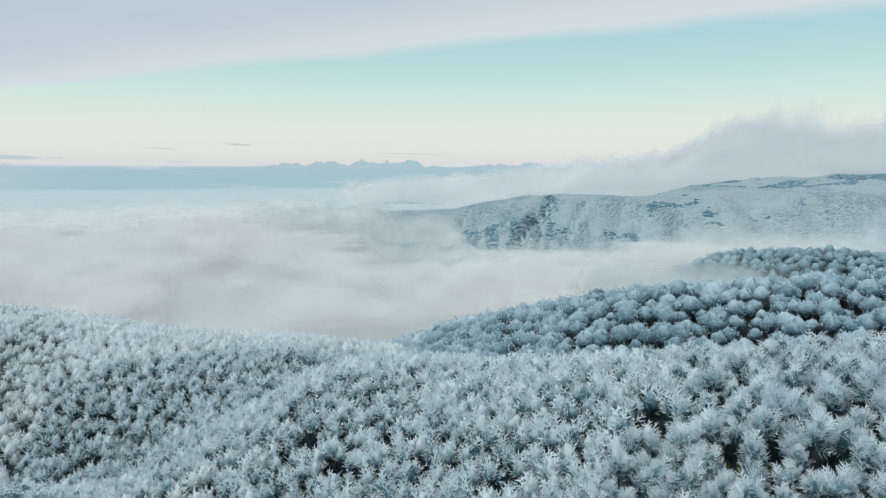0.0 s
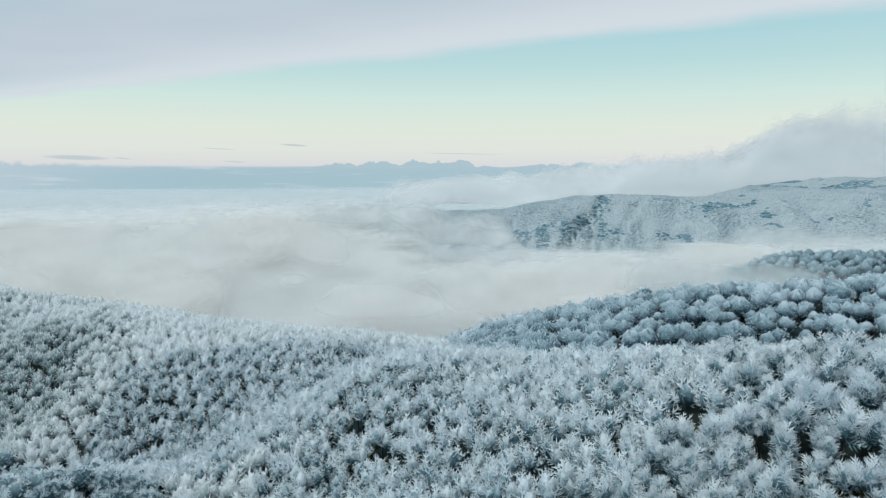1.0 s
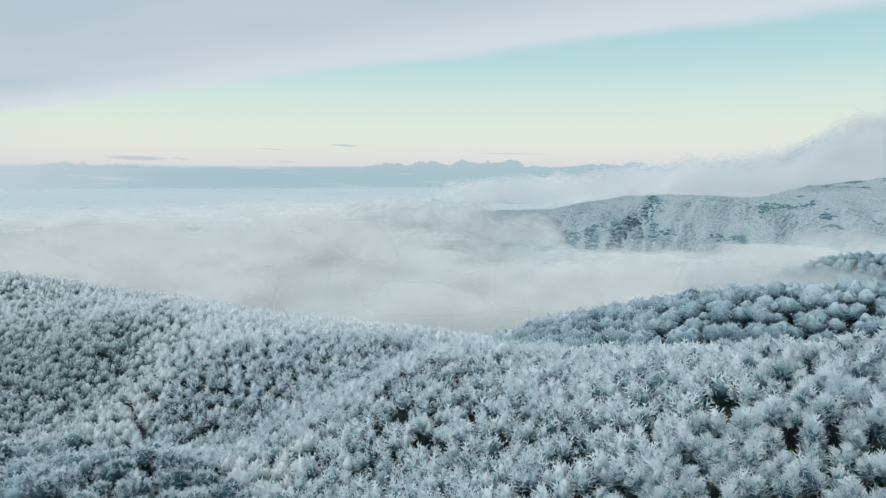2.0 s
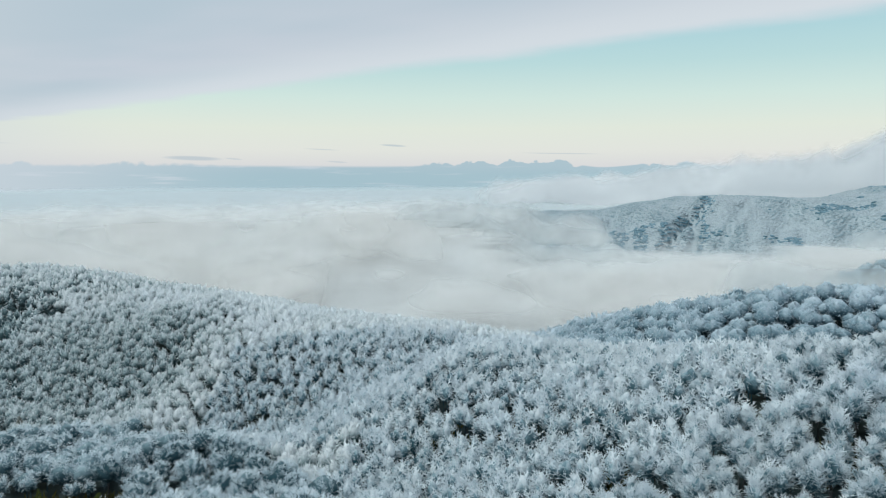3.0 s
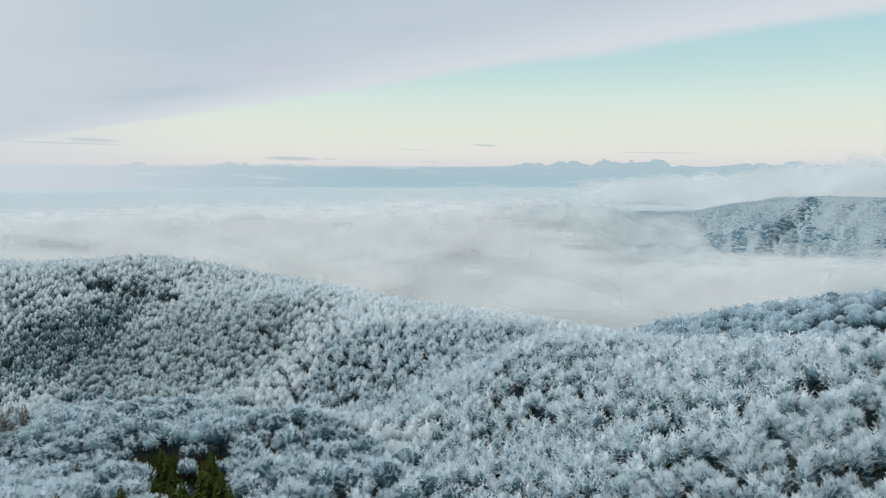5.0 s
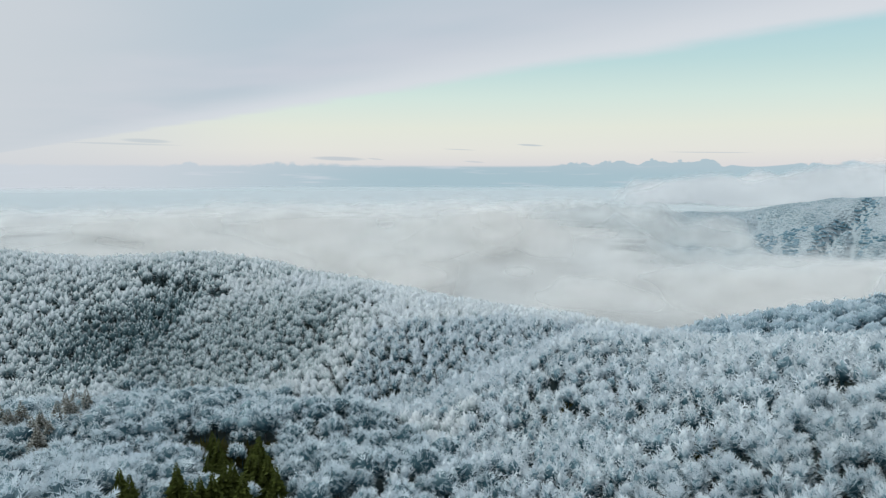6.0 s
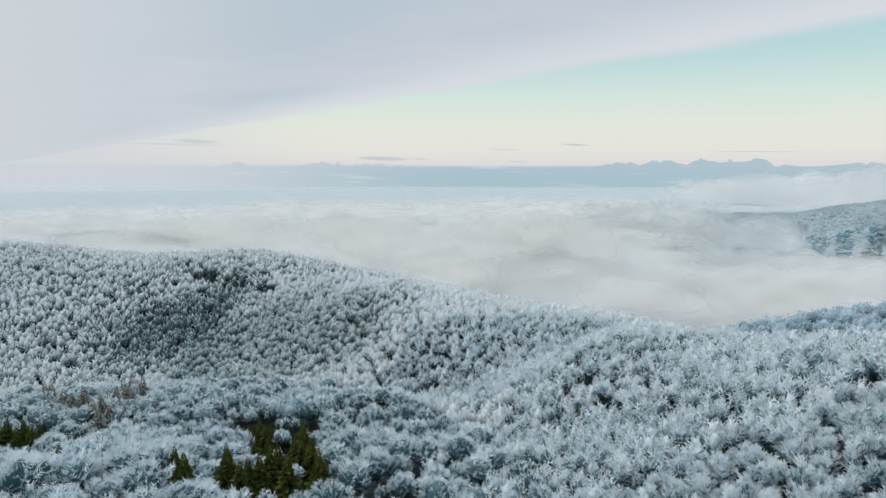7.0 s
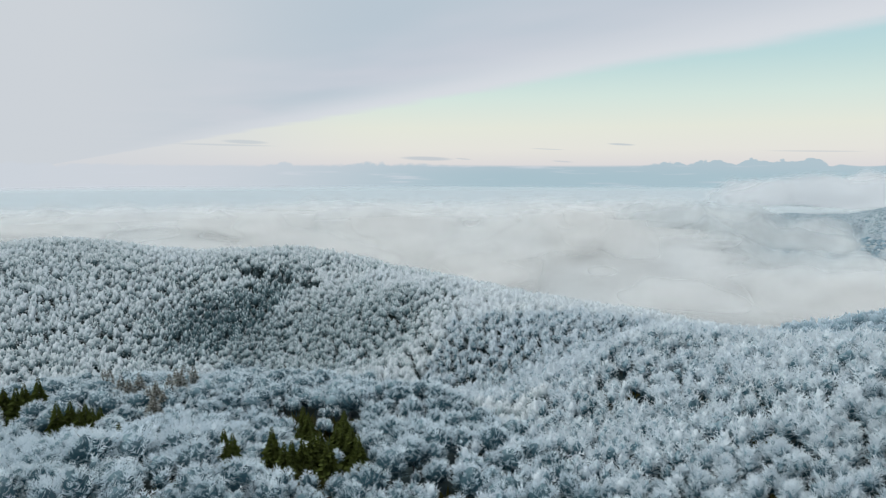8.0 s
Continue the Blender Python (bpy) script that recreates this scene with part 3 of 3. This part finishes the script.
for _ in range(4):
    w = unit(rng.normal(size=(6, 3)) * 0.6 + np.array([0, 0, 1.0]))
    tuft.append(sprays(rng, rng.normal(size=(6, 3)) * np.array([0.5, 0.5, 0.0]), w, rng.uniform(0.8, 1.9, 6), np.full(6, 0.17), 0))
wood("undergrowth", "olive-brown grass and brush in the clearings", ux, uy, tuft, 0.7 * us, 1.3 * us, UNDERGROWTH)

# places of the broad old beeches on the shelf and of the round ones on the dark ridge; the slim ones fill what they leave
ox, oy = scatter(rng, -312, -10, 8, 262, 9.4, lambda x, y: open_to_trees(x, y, 3.0) & is_old(x, y))
rx, ry = scatter(rng, -40, 330, 180, 490, 7.9, on_dark_ridge)


def free_of_old(x, y):
    """Clear of the stems of the broad crowns."""
    k = np.ones(len(x), bool)
    for px, py in zip(np.concatenate([ox, rx]), np.concatenate([oy, ry])):
        k &= (x - px) ** 2 + (y - py) ** 2 > 5.0 ** 2
    return k


# the near knoll: slim young beeches
kx, ky = scatter(rng, -150, 150, 62, 262, 3.75, lambda x, y: open_to_trees(x, y) & ((x > -60) | (y > 175)) & (~on_dark_ridge(x, y) | (y < 300)))
k = free_of_old(kx, ky)
kx, ky = kx[k], ky[k]
order = np.argsort(np.hypot(kx - 25, ky - 40) + 1000 * (kx > 88) + 1000 * (ky < 74) + 1000 * out_of_the_way(kx, ky))
near, rest = order[:300], order[300:]
back = rest[out_of_the_way(kx[rest], ky[rest])]
rest = rest[~out_of_the_way(kx[rest], ky[rest])]
plant("beech_tree", "slim young beech coated white with hoar frost on the knoll", "young beeches on the knoll", kx[near], ky[near], YOUNG, YOUNG_TRUNK, 0.84, 1.2)
MIDS = [with_stem(feather_crown(rng, 2.5, 1.65, 10.8, 6, 33, 2, 2.05, 0.10, 6, 4, sink=0.72, up=1.0, loose=0.42, bulge=0.48, inner=0.12, low=-0.6), 10, 0.2) for _ in range(9)]
FINE = [with_stem(feather_crown(rng, 2.4, 1.75, 10.8, 7, 52, 3, 2.0, 0.075, 6, 5, sink=0.70, up=1.15, loose=0.45, bulge=0.5, inner=0.04, low=-0.7), 10, 0.2) for _ in range(6)]
east = (kx[rest] > 45) & (np.hypot(kx[rest], ky[rest]) < 178)
wood("beech_wood", "dense young beech wood white with hoar frost", kx[rest[~east]], ky[rest[~east]], MIDS, 0.9, 1.24, FROST)
wood("beech_wood", "dense young beech wood white with hoar frost on the knoll's shoulder", kx[rest[east]], ky[rest[east]], FINE, 0.84, 1.2, FROST)

# the shelf of land to the west: broad old beeches
order = np.argsort(np.hypot(ox - 10, oy + 20))
near, rest = order[:280], order[280:]
plant("old_beech_tree", "broad round old beech grey-white with hoar frost", "old beeches on the shelf", ox[near], oy[near], OLD, OLD_TRUNK, 0.74, 1.2)
OLD_MID = [with_stem(feather_crown(rng, 6.2, 0.9, 12.0, 10, 110, 2, 2.1, 0.09, 10, 5, up=0.8, loose=0.45, sink=0.76, bulge=0.42, inner=0.075, low=-0.6), 11, 0.3) for _ in range(6)]
if len(rest):
    wood("old_beech_wood", "broad old beeches grey-white with hoar frost", ox[rest], oy[rest], OLD_MID, 0.8, 1.15, FROST_OLD)

gx, gy = scatter(rng, -312, -10, 8, 262, 4.7, lambda x, y: open_to_trees(x, y, 0.8) & is_old(x, y))
k = free_of_old(gx, gy)
wood("beech_thicket", "slim beeches white with frost between the old ones", gx[k], gy[k], MIDS, 0.72, 0.98, FROST_OLD)

# the long western hill
hx, hy = scatter(rng, -760, -20, 40, 520, 4.45, lambda x, y: open_to_trees(x, y) & ~((x > -150) & (y < 262) & ((x > -60) | (y > 175)))
                 & ~is_old(x, y) & (y < 470 - 0.06 * x) & (canopy(x, y) > -48))
k = free_of_old(hx, hy)
hx, hy = hx[k], hy[k]
thick = (np.hypot((hx + 388) / 13, (hy - 352) / 8) < 1) | (np.hypot((hx + 353) / 12, (hy - 349) / 6) < 1) | (np.hypot((hx + 325) / 9, (hy - 346) / 5) < 1)
FARS = [feather_crown(rng, 2.9, 1.45, 10.6, 4, 80, 0, 1.6, 0.22, 6, 4, bulge=0.42, inner=0.09, sink=0.82, up=0.6, loose=0.45, low=-0.7, core=0.10) for _ in range(10)]
FARTHER = [feather_crown(rng, 3.3, 1.35, 10.8, 4, 21, 0, 1.85, 0.37, 6, 3, bulge=0.40, inner=0.08, sink=0.86, up=0.6, loose=0.4, low=-0.7, core=0.07) for _ in range(8)]
wood("dark_thicket", "dark unfrosted thicket under the hill's crest", hx[thick], hy[thick], FARS, 0.7, 0.95, DARK_TWIGS)
hx, hy = hx[~thick], hy[~thick]
back_h = out_of_the_way(hx, hy)
far_h = ~back_h & ((hx < -330) | (hy > 372))
back_h = back_h | (far_h & (rng.uniform(0, 1, len(hx)) > 0.80))
far_h = far_h & ~back_h
near_h = ~back_h & ~far_h


def hill_tone(x, y):
    """How much darker the crowns are in the hillside's hollow and at its foot, and paler on the spur."""
    rough = 0.35 * waves(x, y, 40, 77, 3)
    hollow = smooth(1.5, 0.35, np.hypot((x + 322) / 72, (y - 292) / 52) + rough)
    foot = smooth(1.5, 0.35, np.hypot((x + 252) / 75, (y - 280) / 48) + rough)
    spur = smooth(1.4, 0.35, np.hypot((x + 118) / 60, (y - 245) / 26) + rough)
    return np.maximum(0.22 * hollow, 0.16 * foot) - 0.03 * spur


wood("hillside_wood", "beech wood on the hillside pale with frost", hx[near_h], hy[near_h], FARS, 0.84, 1.22, FROST_HILL, thin=hill_tone(hx[near_h], hy[near_h]))
wood("upper_hillside_wood", "beech wood pale with frost under the hill's crest", hx[far_h], hy[far_h], FARTHER, 0.84, 1.22, FROST_HILL, thin=hill_tone(hx[far_h], hy[far_h]))
wood("back_slope_wood", "frosted beech wood on the back slopes", np.concatenate([hx[back_h], kx[back]]), np.concatenate([hy[back_h], ky[back]]), CLUMPS, 0.5, 0.7, FROST)

# the darker ridge to the north-east: large round crowns
near = np.argsort(np.hypot(rx - 120, ry - 290))
RIDGE = [mesh_of("crown", c[0], c[1], FROST_RIDGE, True, tip=c[2]) for c in (feather_crown(rng, 6.6, 1.08, 13.2, 12, 210, 1, 1.5, 0.155, 12, 6, up=0.5, low=-0.8, sink=0.83, loose=0.36, bulge=0.40, inner=0.11, core=-0.06) for _ in range(8))]
plant("ridge_beech_tree", "large round beech blue-grey with thin frost", "beeches on the dark ridge", rx[near[:290]], ry[near[:290]], RIDGE, OLD_TRUNK, 0.52, 1.12)
RMID = [with_stem(feather_crown(rng, 6.6, 1.08, 13.2, 12, 170, 0, 1.5, 0.30, 10, 5, up=0.5, low=-0.8, sink=0.83, loose=0.36, bulge=0.40, inner=0.11, core=-0.06), 11, 0.3) for _ in range(6)]
rest = near[290:]
lee = np.hypot(rx[rest], ry[rest]) > 440
wood("ridge_wood", "round beeches blue-grey with thin frost", rx[rest[~lee]], ry[rest[~lee]], RMID, 0.52, 1.12, FROST_RIDGE)
wood("lee_wood", "frosted woods on the ridge's far side", rx[rest[lee]], ry[rest[lee]], CLUMPS, 1.0, 1.4, FROST_RIDGE)
RFAR = [with_stem(feather_crown(rng, 6.2, 1.05, 12.5, 9, 76, 0, 1.6, 0.32, 8, 4, up=0.5, low=-0.7, sink=0.84, loose=0.36, bulge=0.38, inner=0.10), 11, 0.3) for _ in range(5)]
# the woods go on behind and below the viewer
LOWER = [with_stem(feather_crown(rng, 6.2, 1.0, 12.5, 10, 130, 0, 1.9, 0.2, 10, 4, up=0.6, low=-0.6, sink=0.80, loose=0.4, bulge=0.40, inner=0.10), 11, 0.3) for _ in range(5)]
bx, by = scatter(rng, -70, 160, -120, 62, 9.0, lambda x, y: ~is_old(x, y))
wood("lower_wood", "frosted beech woods down the near slope", bx, by, LOWER, 0.75, 1.15, FROST_OLD)
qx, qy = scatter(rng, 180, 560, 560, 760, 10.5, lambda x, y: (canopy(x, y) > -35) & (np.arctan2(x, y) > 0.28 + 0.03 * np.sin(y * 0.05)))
wood("far_ridge_wood", "beech woods in mist behind the ridge", qx, qy, RFAR, 0.8, 1.3, FROST_RIDGE_HAZE)


def spruce_crown(rng, height, radius):
    """Whorls of drooping boughs, each a pair of crossed blades, with a ragged outline."""
    B, W, L = [], [], []
    for k, h in enumerate(np.linspace(0.12, 0.97, 22)):
        n = max(4, int(13 * (1 - h)) + 3)
        a = rng.uniform(0, 7) + np.arange(n) * 2 * math.pi / n + rng.uniform(-0.2, 0.2, n)
        B.append(np.stack([0 * a, 0 * a, np.full(n, h * height)], -1))
        W.append(unit(np.stack([np.cos(a), np.sin(a), -0.35 + 0.5 * h + 0 * a], -1)))
        L.append(radius * (1.02 - h) * rng.uniform(0.75, 1.2, n) + 0.2)
    B, W, L = np.concatenate(B), np.concatenate(W), np.concatenate(L)
    return sprays(rng, B, W, L, L * 0.24 + 0.08, 2)


SPRUCES = [mesh_of("crown", *spruce_crown(rng, 1.0 * h, h * 0.33)[:2], SPRUCE) for h in (12.5, 13.5, 15)]
SPRUCE_STEM = mesh_of("trunk", *tube([(0, 0, -1), (0, 0, 11)], (0.2, 0.04), 6), BARK, True)
for i, (cx, cy) in enumerate(SPRUCE_AT):
    t = thing("spruce_tree", "dark olive-green spruce free of frost among the beeches", "tree", "spruces")
    part("trunk", SPRUCE_STEM, t)
    part("crown", SPRUCES[int(rng.integers(0, 3))], t)
    k = rng.uniform(0.82, 1.04) * (0.6 if cy > 140 else 1.08 if cx < -170 else 1.0)
    t.matrix_world, t.scale = pose(cx, cy, float(land(cx, cy)), 0, 0, rng.uniform(0, 360)), (k * 1.06, k * 1.06, k)


def larch_crown(rng, height, radius):
    B, W, L = [], [], []
    for h in np.linspace(0.15, 0.98, 26):
        n = max(4, int(11 * (1 - h)) + 4)
        a = rng.uniform(0, 7) + np.arange(n) * 2 * math.pi / n
        q = rng.uniform(0.0, 0.5, n) * radius * (1 - h)
        B.append(np.stack([np.cos(a) * q, np.sin(a) * q, np.full(n, h * height)], -1))
        W.append(unit(np.stack([np.cos(a), np.sin(a), rng.uniform(-0.1, 0.5, n)], -1)))
        L.append(radius * (1.05 - h) * rng.uniform(0.5, 0.9, n) + 0.3)
    B, W, L = np.concatenate(B), np.concatenate(W), np.concatenate(L)
    return sprays(rng, B, W, L, L * 0.26, 2)


LARCHES = [mesh_of("crown", c[0], c[1], LARCH, tip=c[2]) for c in (larch_crown(rng, 15, 3.2) for _ in range(3))]
for i, (cx, cy) in enumerate(((-220, 110), (-226, 116), (-211, 111), (-205, 110), (-204, 114), (-185, 104), (-187, 108), (-181, 107), (-193, 119), (-207, 133), (-219, 146), (-212, 143),
                              (-205, 140), (-196, 127), (-177, 100), (-263, 254), (-186, 108), (-197, 126))):
    t = thing("larch_tree", "thin brown larch with faded needles and light frost", "tree", "larches")
    part("trunk", SPRUCE_STEM, t)
    part("crown", LARCHES[i % 3], t)
    t.matrix_world = pose(cx, cy, float(land(cx, cy)), 0, 0, 40 * i)
    t.scale = (1.6, 1.6, 1.0 - 0.05 * (i % 4))


def in_ravine(x, y):
    """Ravines, cliffs and belts of the far hill where the woods are dark."""
    r, a = np.hypot(x, y), np.degrees(np.arctan2(x, y))
    jag = a + 0.45 * waves(x, y, 150, 25, 2) + 0.45 * waves(x, y, 60, 15, 4)
    k = np.zeros(len(x), bool)
    for a0, slant, wide, r0, r1 in ((7.3, 0.010, 0.5, 1560, 2010), (1.7, 0.004, 1.5, 1480, 1790), (-4.4, 0.001, 0.6, 1520, 1740), (14.6, 0.0, 1.2, 1690, 1730),
                                    (9.4, 0.006, 0.2, 1600, 1850), (18.2, 0, 1.8, 1900, 1935), (23.5, 0, 3.0, 2300, 2420), (29, 0, 2.0, 2330, 2380)):
        k |= (np.abs(jag - a0 - slant * (r - 1800)) < wide) & (r + 40 * waves(x, y, 80, 16, 2) > r0) & (r < r1)
    k |= (jag > -6) & (jag < 6.2 + 0.010 * (r - 1750)) & (r < 1800) & (waves(a * 60, r * 0.25, 60, 18, 3) > 0.12 - 0.4 * (a < 3) + 0.25 * rng.uniform(-1, 1, len(x)))
    k |= (a > 17) & (r > 2380) & (waves(x, y, 90, 19, 3) > -0.25)
    k &= rng.uniform(0, 1, len(x)) > 0.2
    return k | (waves(x, y, 60, 11, 3) + rng.uniform(-0.2, 0.2, len(x)) > 1.05)


def treetop(rng, sides=4):
    """A treetop seen from miles off: a low uneven dome."""
    th = np.arange(sides) * 2 * math.pi / sides + rng.uniform(-0.2, 0.2, sides)
    foot = np.stack([np.cos(th), np.sin(th), 0 * th], -1) * rng.uniform(4.0, 5.6, (sides, 1)) + np.array([0, 0, -1.2])
    rim = np.stack([np.cos(th + 0.4), np.sin(th + 0.4), 0 * th], -1) * rng.uniform(2.4, 3.8, (sides, 1)) + np.stack([0 * th, 0 * th, rng.uniform(0.6, 1.2, sides)], -1)
    v = np.concatenate([foot, rim, [[rng.normal() * 0.5, rng.normal() * 0.5, 1.8]]])
    i = np.arange(sides)
    j = (i + 1) % sides
    f = np.concatenate([np.stack([i, j, i + sides], -1), np.stack([j, j + sides, i + sides], -1), np.stack([i + sides, j + sides, 0 * i + 2 * sides], -1)])
    return v, f, np.concatenate([np.full(sides, 0.60), np.full(sides, 0.70), [0.80]])


def far_places(x, y):
    r, a = np.hypot(x, y), np.degrees(np.arctan2(x, y))
    return (a > -13) & (a < 36) & (r > 1380) & (r < 2200 + 480 * (a > 16)) & (far_hill(x, y) > -135)


def far_tone(x, y):
    """Darker patches in the far hill's woods, most of them on its cliffs to the west."""
    r, a = np.hypot(x, y), np.degrees(np.arctan2(x, y))
    patch = smooth(-0.1, 0.7, waves(a * 40 + 0.3 * (r - 1700), r * 0.4, 110, 63, 3))
    return 0.20 * patch + 0.12 * smooth(7, 4, a + 0.012 * (1750 - r)) * smooth(1840, 1760, r)


TOPS_FAR = [treetop(rng) for _ in range(8)]
fx, fy = scatter(rng, -420, 1500, 1250, 2760, 7.9, far_places)
dark = in_ravine(fx, fy)
# distance haze is put into both colours: greyer, bluer, less contrast
FAR_FROST_HAZE = frost_material("far_frosted_woods_hazed", (0.55, 0.605, 0.625), (0.27, 0.36, 0.40), 0.27, (0.72, 0.84, 0.89), 0.8)
FAR_DARK_HAZE = frost_material("far_dark_woods_hazed", (0.30, 0.43, 0.49), (0.09, 0.17, 0.20), 0.14)
wood("far_hill_wood", "frosted woods covering the hill across the valley", fx[~dark], fy[~dark], TOPS_FAR, 0.5, 1.3, FAR_FROST_HAZE, thin=far_tone(fx[~dark], fy[~dark]))
wood("ravine_wood", "dark woods in the ravines of the far hill", fx[dark], fy[dark], TOPS_FAR, 1.0, 1.75, FAR_DARK_HAZE)


# ---- clouds ----
def fog_top(x, y):
    """The cloud sea's top; it stays behind the western hill's crest."""
    r, a = np.hypot(x, y), np.degrees(np.arctan2(x, y))
    z = -24 + 3 * waves(x, y, 420, 31, 2) + 14 * smooth(1200, 1700, r) + 5 * smooth(0, 1.2, waves(x, y, 260, 33, 2)) * smooth(950, 1400, r)
    crest = 290 + 0.5 * np.clip(-120 - x, 0, 260)
    z = z - 80 * smooth(60, 0, y - crest) * smooth(0, -60, x)
    return z + 5 * np.exp(-(((a - 17) / 6) ** 2 + ((r - 930) / 120) ** 2))


def opening(x, y, r, a, k):
    """1 where the cloud is whole, 0 in the gap that lies open below the far hill; ragged between."""
    rr = r + 130 * waves(x, y, 210, 61 + k, 4) - 25 * k
    aa = a + 2.0 * waves(x, y, 160, 71 + k, 3)
    return 1 - smooth(830, 1060, rr) * smooth(-9, -4, aa)


def cloud_mesh(name, verts, shape, veil, material):
    """A sheet of cloud, without the stretches where there is none."""
    f = grid_faces(*shape)[:, ::-1]
    veil = veil.ravel()
    f = f[veil[f].max(1) > 0.002]
    return mesh_of(name, verts, f, material, True, veil=veil)


def sheet(name, label, r0, r1, nr, a0, a1, na, height, veil, material):
    A, R = np.meshgrid(np.radians(np.linspace(a0, a1, na)), np.geomspace(r0, r1, nr), indexing="ij")
    X, Y = R * np.sin(A), R * np.cos(A)
    me = cloud_mesh(name, np.stack([X, Y, height(X, Y)], -1).reshape(-1, 3), A.shape, veil(X, Y, R, np.degrees(A)), material)
    return tagged(new(name, me), label, "cloud", kind="stuff")


sheet("cloud_sea", "white sea of cloud filling the valley", 430, 2300, 110, -85, 60, 160, lambda x, y: fog_top(x, y) - 16,
      lambda x, y, r, a: opening(x, y, r, a, 0) * smooth(2300, 1500, r), SEA)
for k in range(4):
    sheet("mist", "thin white mist drifting on the cloud sea", 420, 2000, 90, -84, 50, 160,
          lambda x, y, k=k: fog_top(x, y) - 9 + 6 * k,
          lambda x, y, r, a, k=k: smooth(420, 620, r) * smooth(2000, 1350, r) * 0.62 * opening(x, y, r, a, k + 1)
          * smooth(-0.45, 0.85, waves(a, 15 * np.log(r), 9, 35 + 3 * k, 3)), MIST)
sheet("valley_cloud", "low cloud lying deep in the valley", 900, 2300, 40, -40, 60, 60, lambda x, y: -112 + 6 * waves(x, y, 240, 37, 3),
      lambda x, y, r, a: np.ones_like(r), SEA)
sheet("far_cloud_sea", "blue-grey sea of cloud reaching the horizon", 1500, 4860, 90, -100, 60, 200,
      lambda x, y: -52 + 37 * smooth(1900, 3800, np.hypot(x, y)) + 5 * waves(x, y, 500, 41, 3) - 60 * smooth(-13, -8, np.degrees(np.arctan2(x, y))) * smooth(3000, 2000, np.hypot(x, y)),
      lambda x, y, r, a: smooth(4860, 3300, r), SEA_FAR)


def bank(name, label, r, a0, a1, na, nz, bottom, top, seed, thick=1.0, rough=22, fade=0.5, bulge=30, material=BANK, ends=6, puff=90, afloat=False):
    """An upright billowing face of cloud along an arc, bulging towards the viewer, thinning towards its top and ends; its top heaps up in puffs."""
    A, U = np.meshgrid(np.linspace(a0, a1, na), np.linspace(0, 1, nz), indexing="ij")
    w = np.radians(A) * r
    T = np.interp(A, *top) + rough * (1.1 - 1.6 * np.abs(waves(w, 0 * w, puff, seed, 3)))
    Z = bottom + (T - bottom) * U
    Rr = r + bulge * waves(w, Z * 1.5, 1.3 * puff, seed + 3, 3) + 2 * bulge * U * U
    a = np.radians(A)
    v = np.stack([Rr * np.sin(a), Rr * np.cos(a), Z], -1).reshape(-1, 3)
    veil = thick * smooth(1.0, 1.0 - fade, U) * smooth(0, 0.28, U) * smooth(a0, a0 + ends, A) * smooth(a1, a1 - 3, A)
    if afloat:
        # it grows softly out of the cloud sea below
        veil = veil * smooth(1, 12, Z - fog_top(v[:, 0].reshape(A.shape), v[:, 1].reshape(A.shape)) + 16)
    me = cloud_mesh(name, v, A.shape, veil, material)
    return tagged(new(name, me), label, "cloud", kind="stuff")


for k, r in enumerate((2560, 2800, 3050)):
    bank("cloud_bank", "pale grey cloud piling up behind the far hill", r, -14, 60, 130, 20, -60,
         ([-14, -6, 0, 5, 10, 14, 18, 19.5, 21, 24, 28, 30.5, 32, 34, 60], [26, 52, 80, 110, 130, 185, 200, 260, 330, 350, 350, 300, 300, 400, 420]), 51 + k, 0.85, 40, 0.50, bulge=14, ends=12, puff=170)
for k, (r, a0, a1, lift) in enumerate(((1130, -9, 40, -10), (1215, -11, 40, -2), (1300, -13, 40, 6), (1385, -15, 40, 12))):
    bank("mist_wisp", "thin mist rising before the far hill", r, a0, a1, 120, 14, -100,
         ([-28, -20, -12, -8, -5, 0, 5, 10, 14, 20, 33, 40], [lift + v for v in (12, 16, 20, 8, -40, -66, -74, -66, -46, -8, 16, 24)]), 81 + k, 0.75, 18, 0.72, 18, WISP)
for k, (r, lift) in enumerate(((1410, 0), (1480, 8), (1560, 14))):
    bank("mist_wisp", "mist flowing over the low end of the far hill", r, -19, 3, 70, 14, -80,
         ([-19, -10, -6, -3, 0, 3], [lift + v for v in (26, 26, 17, 3, -18, -38)]), 131 + k, 0.85, 16, 0.5, 16, WISP)
for k, (r, top) in enumerate(((560, 4), (625, 14), (700, 6))):
    bank("mist_wisp", "thin mist drifting over the wooded ridge", r, 8, 40, 80, 12, -60, ([8, 12, 16, 20, 28, 40], [top + 4, top + 22, top + 16, top + 9, top + 4, top + 2]), 91 + k, 0.85, 14, 0.75, 12, WISP)
for k, (r, lift) in enumerate(((1460, 4), (1600, 10), (1750, 12))):
    bank("cloud_billow", "soft white billows along the far edge of the cloud sea", r, -78, -6 - 2 * k, 200, 16, -40,
         ([-80, -60, -50, -44, -38, -30, -24, -16, -10, -4], [lift + v for v in (6, 2, 8, 3, 9, 2, 10, 6, 14, 10)]), 101 + k, 0.62, 13, 0.55, 24, BILLOW, 6, 120, True)
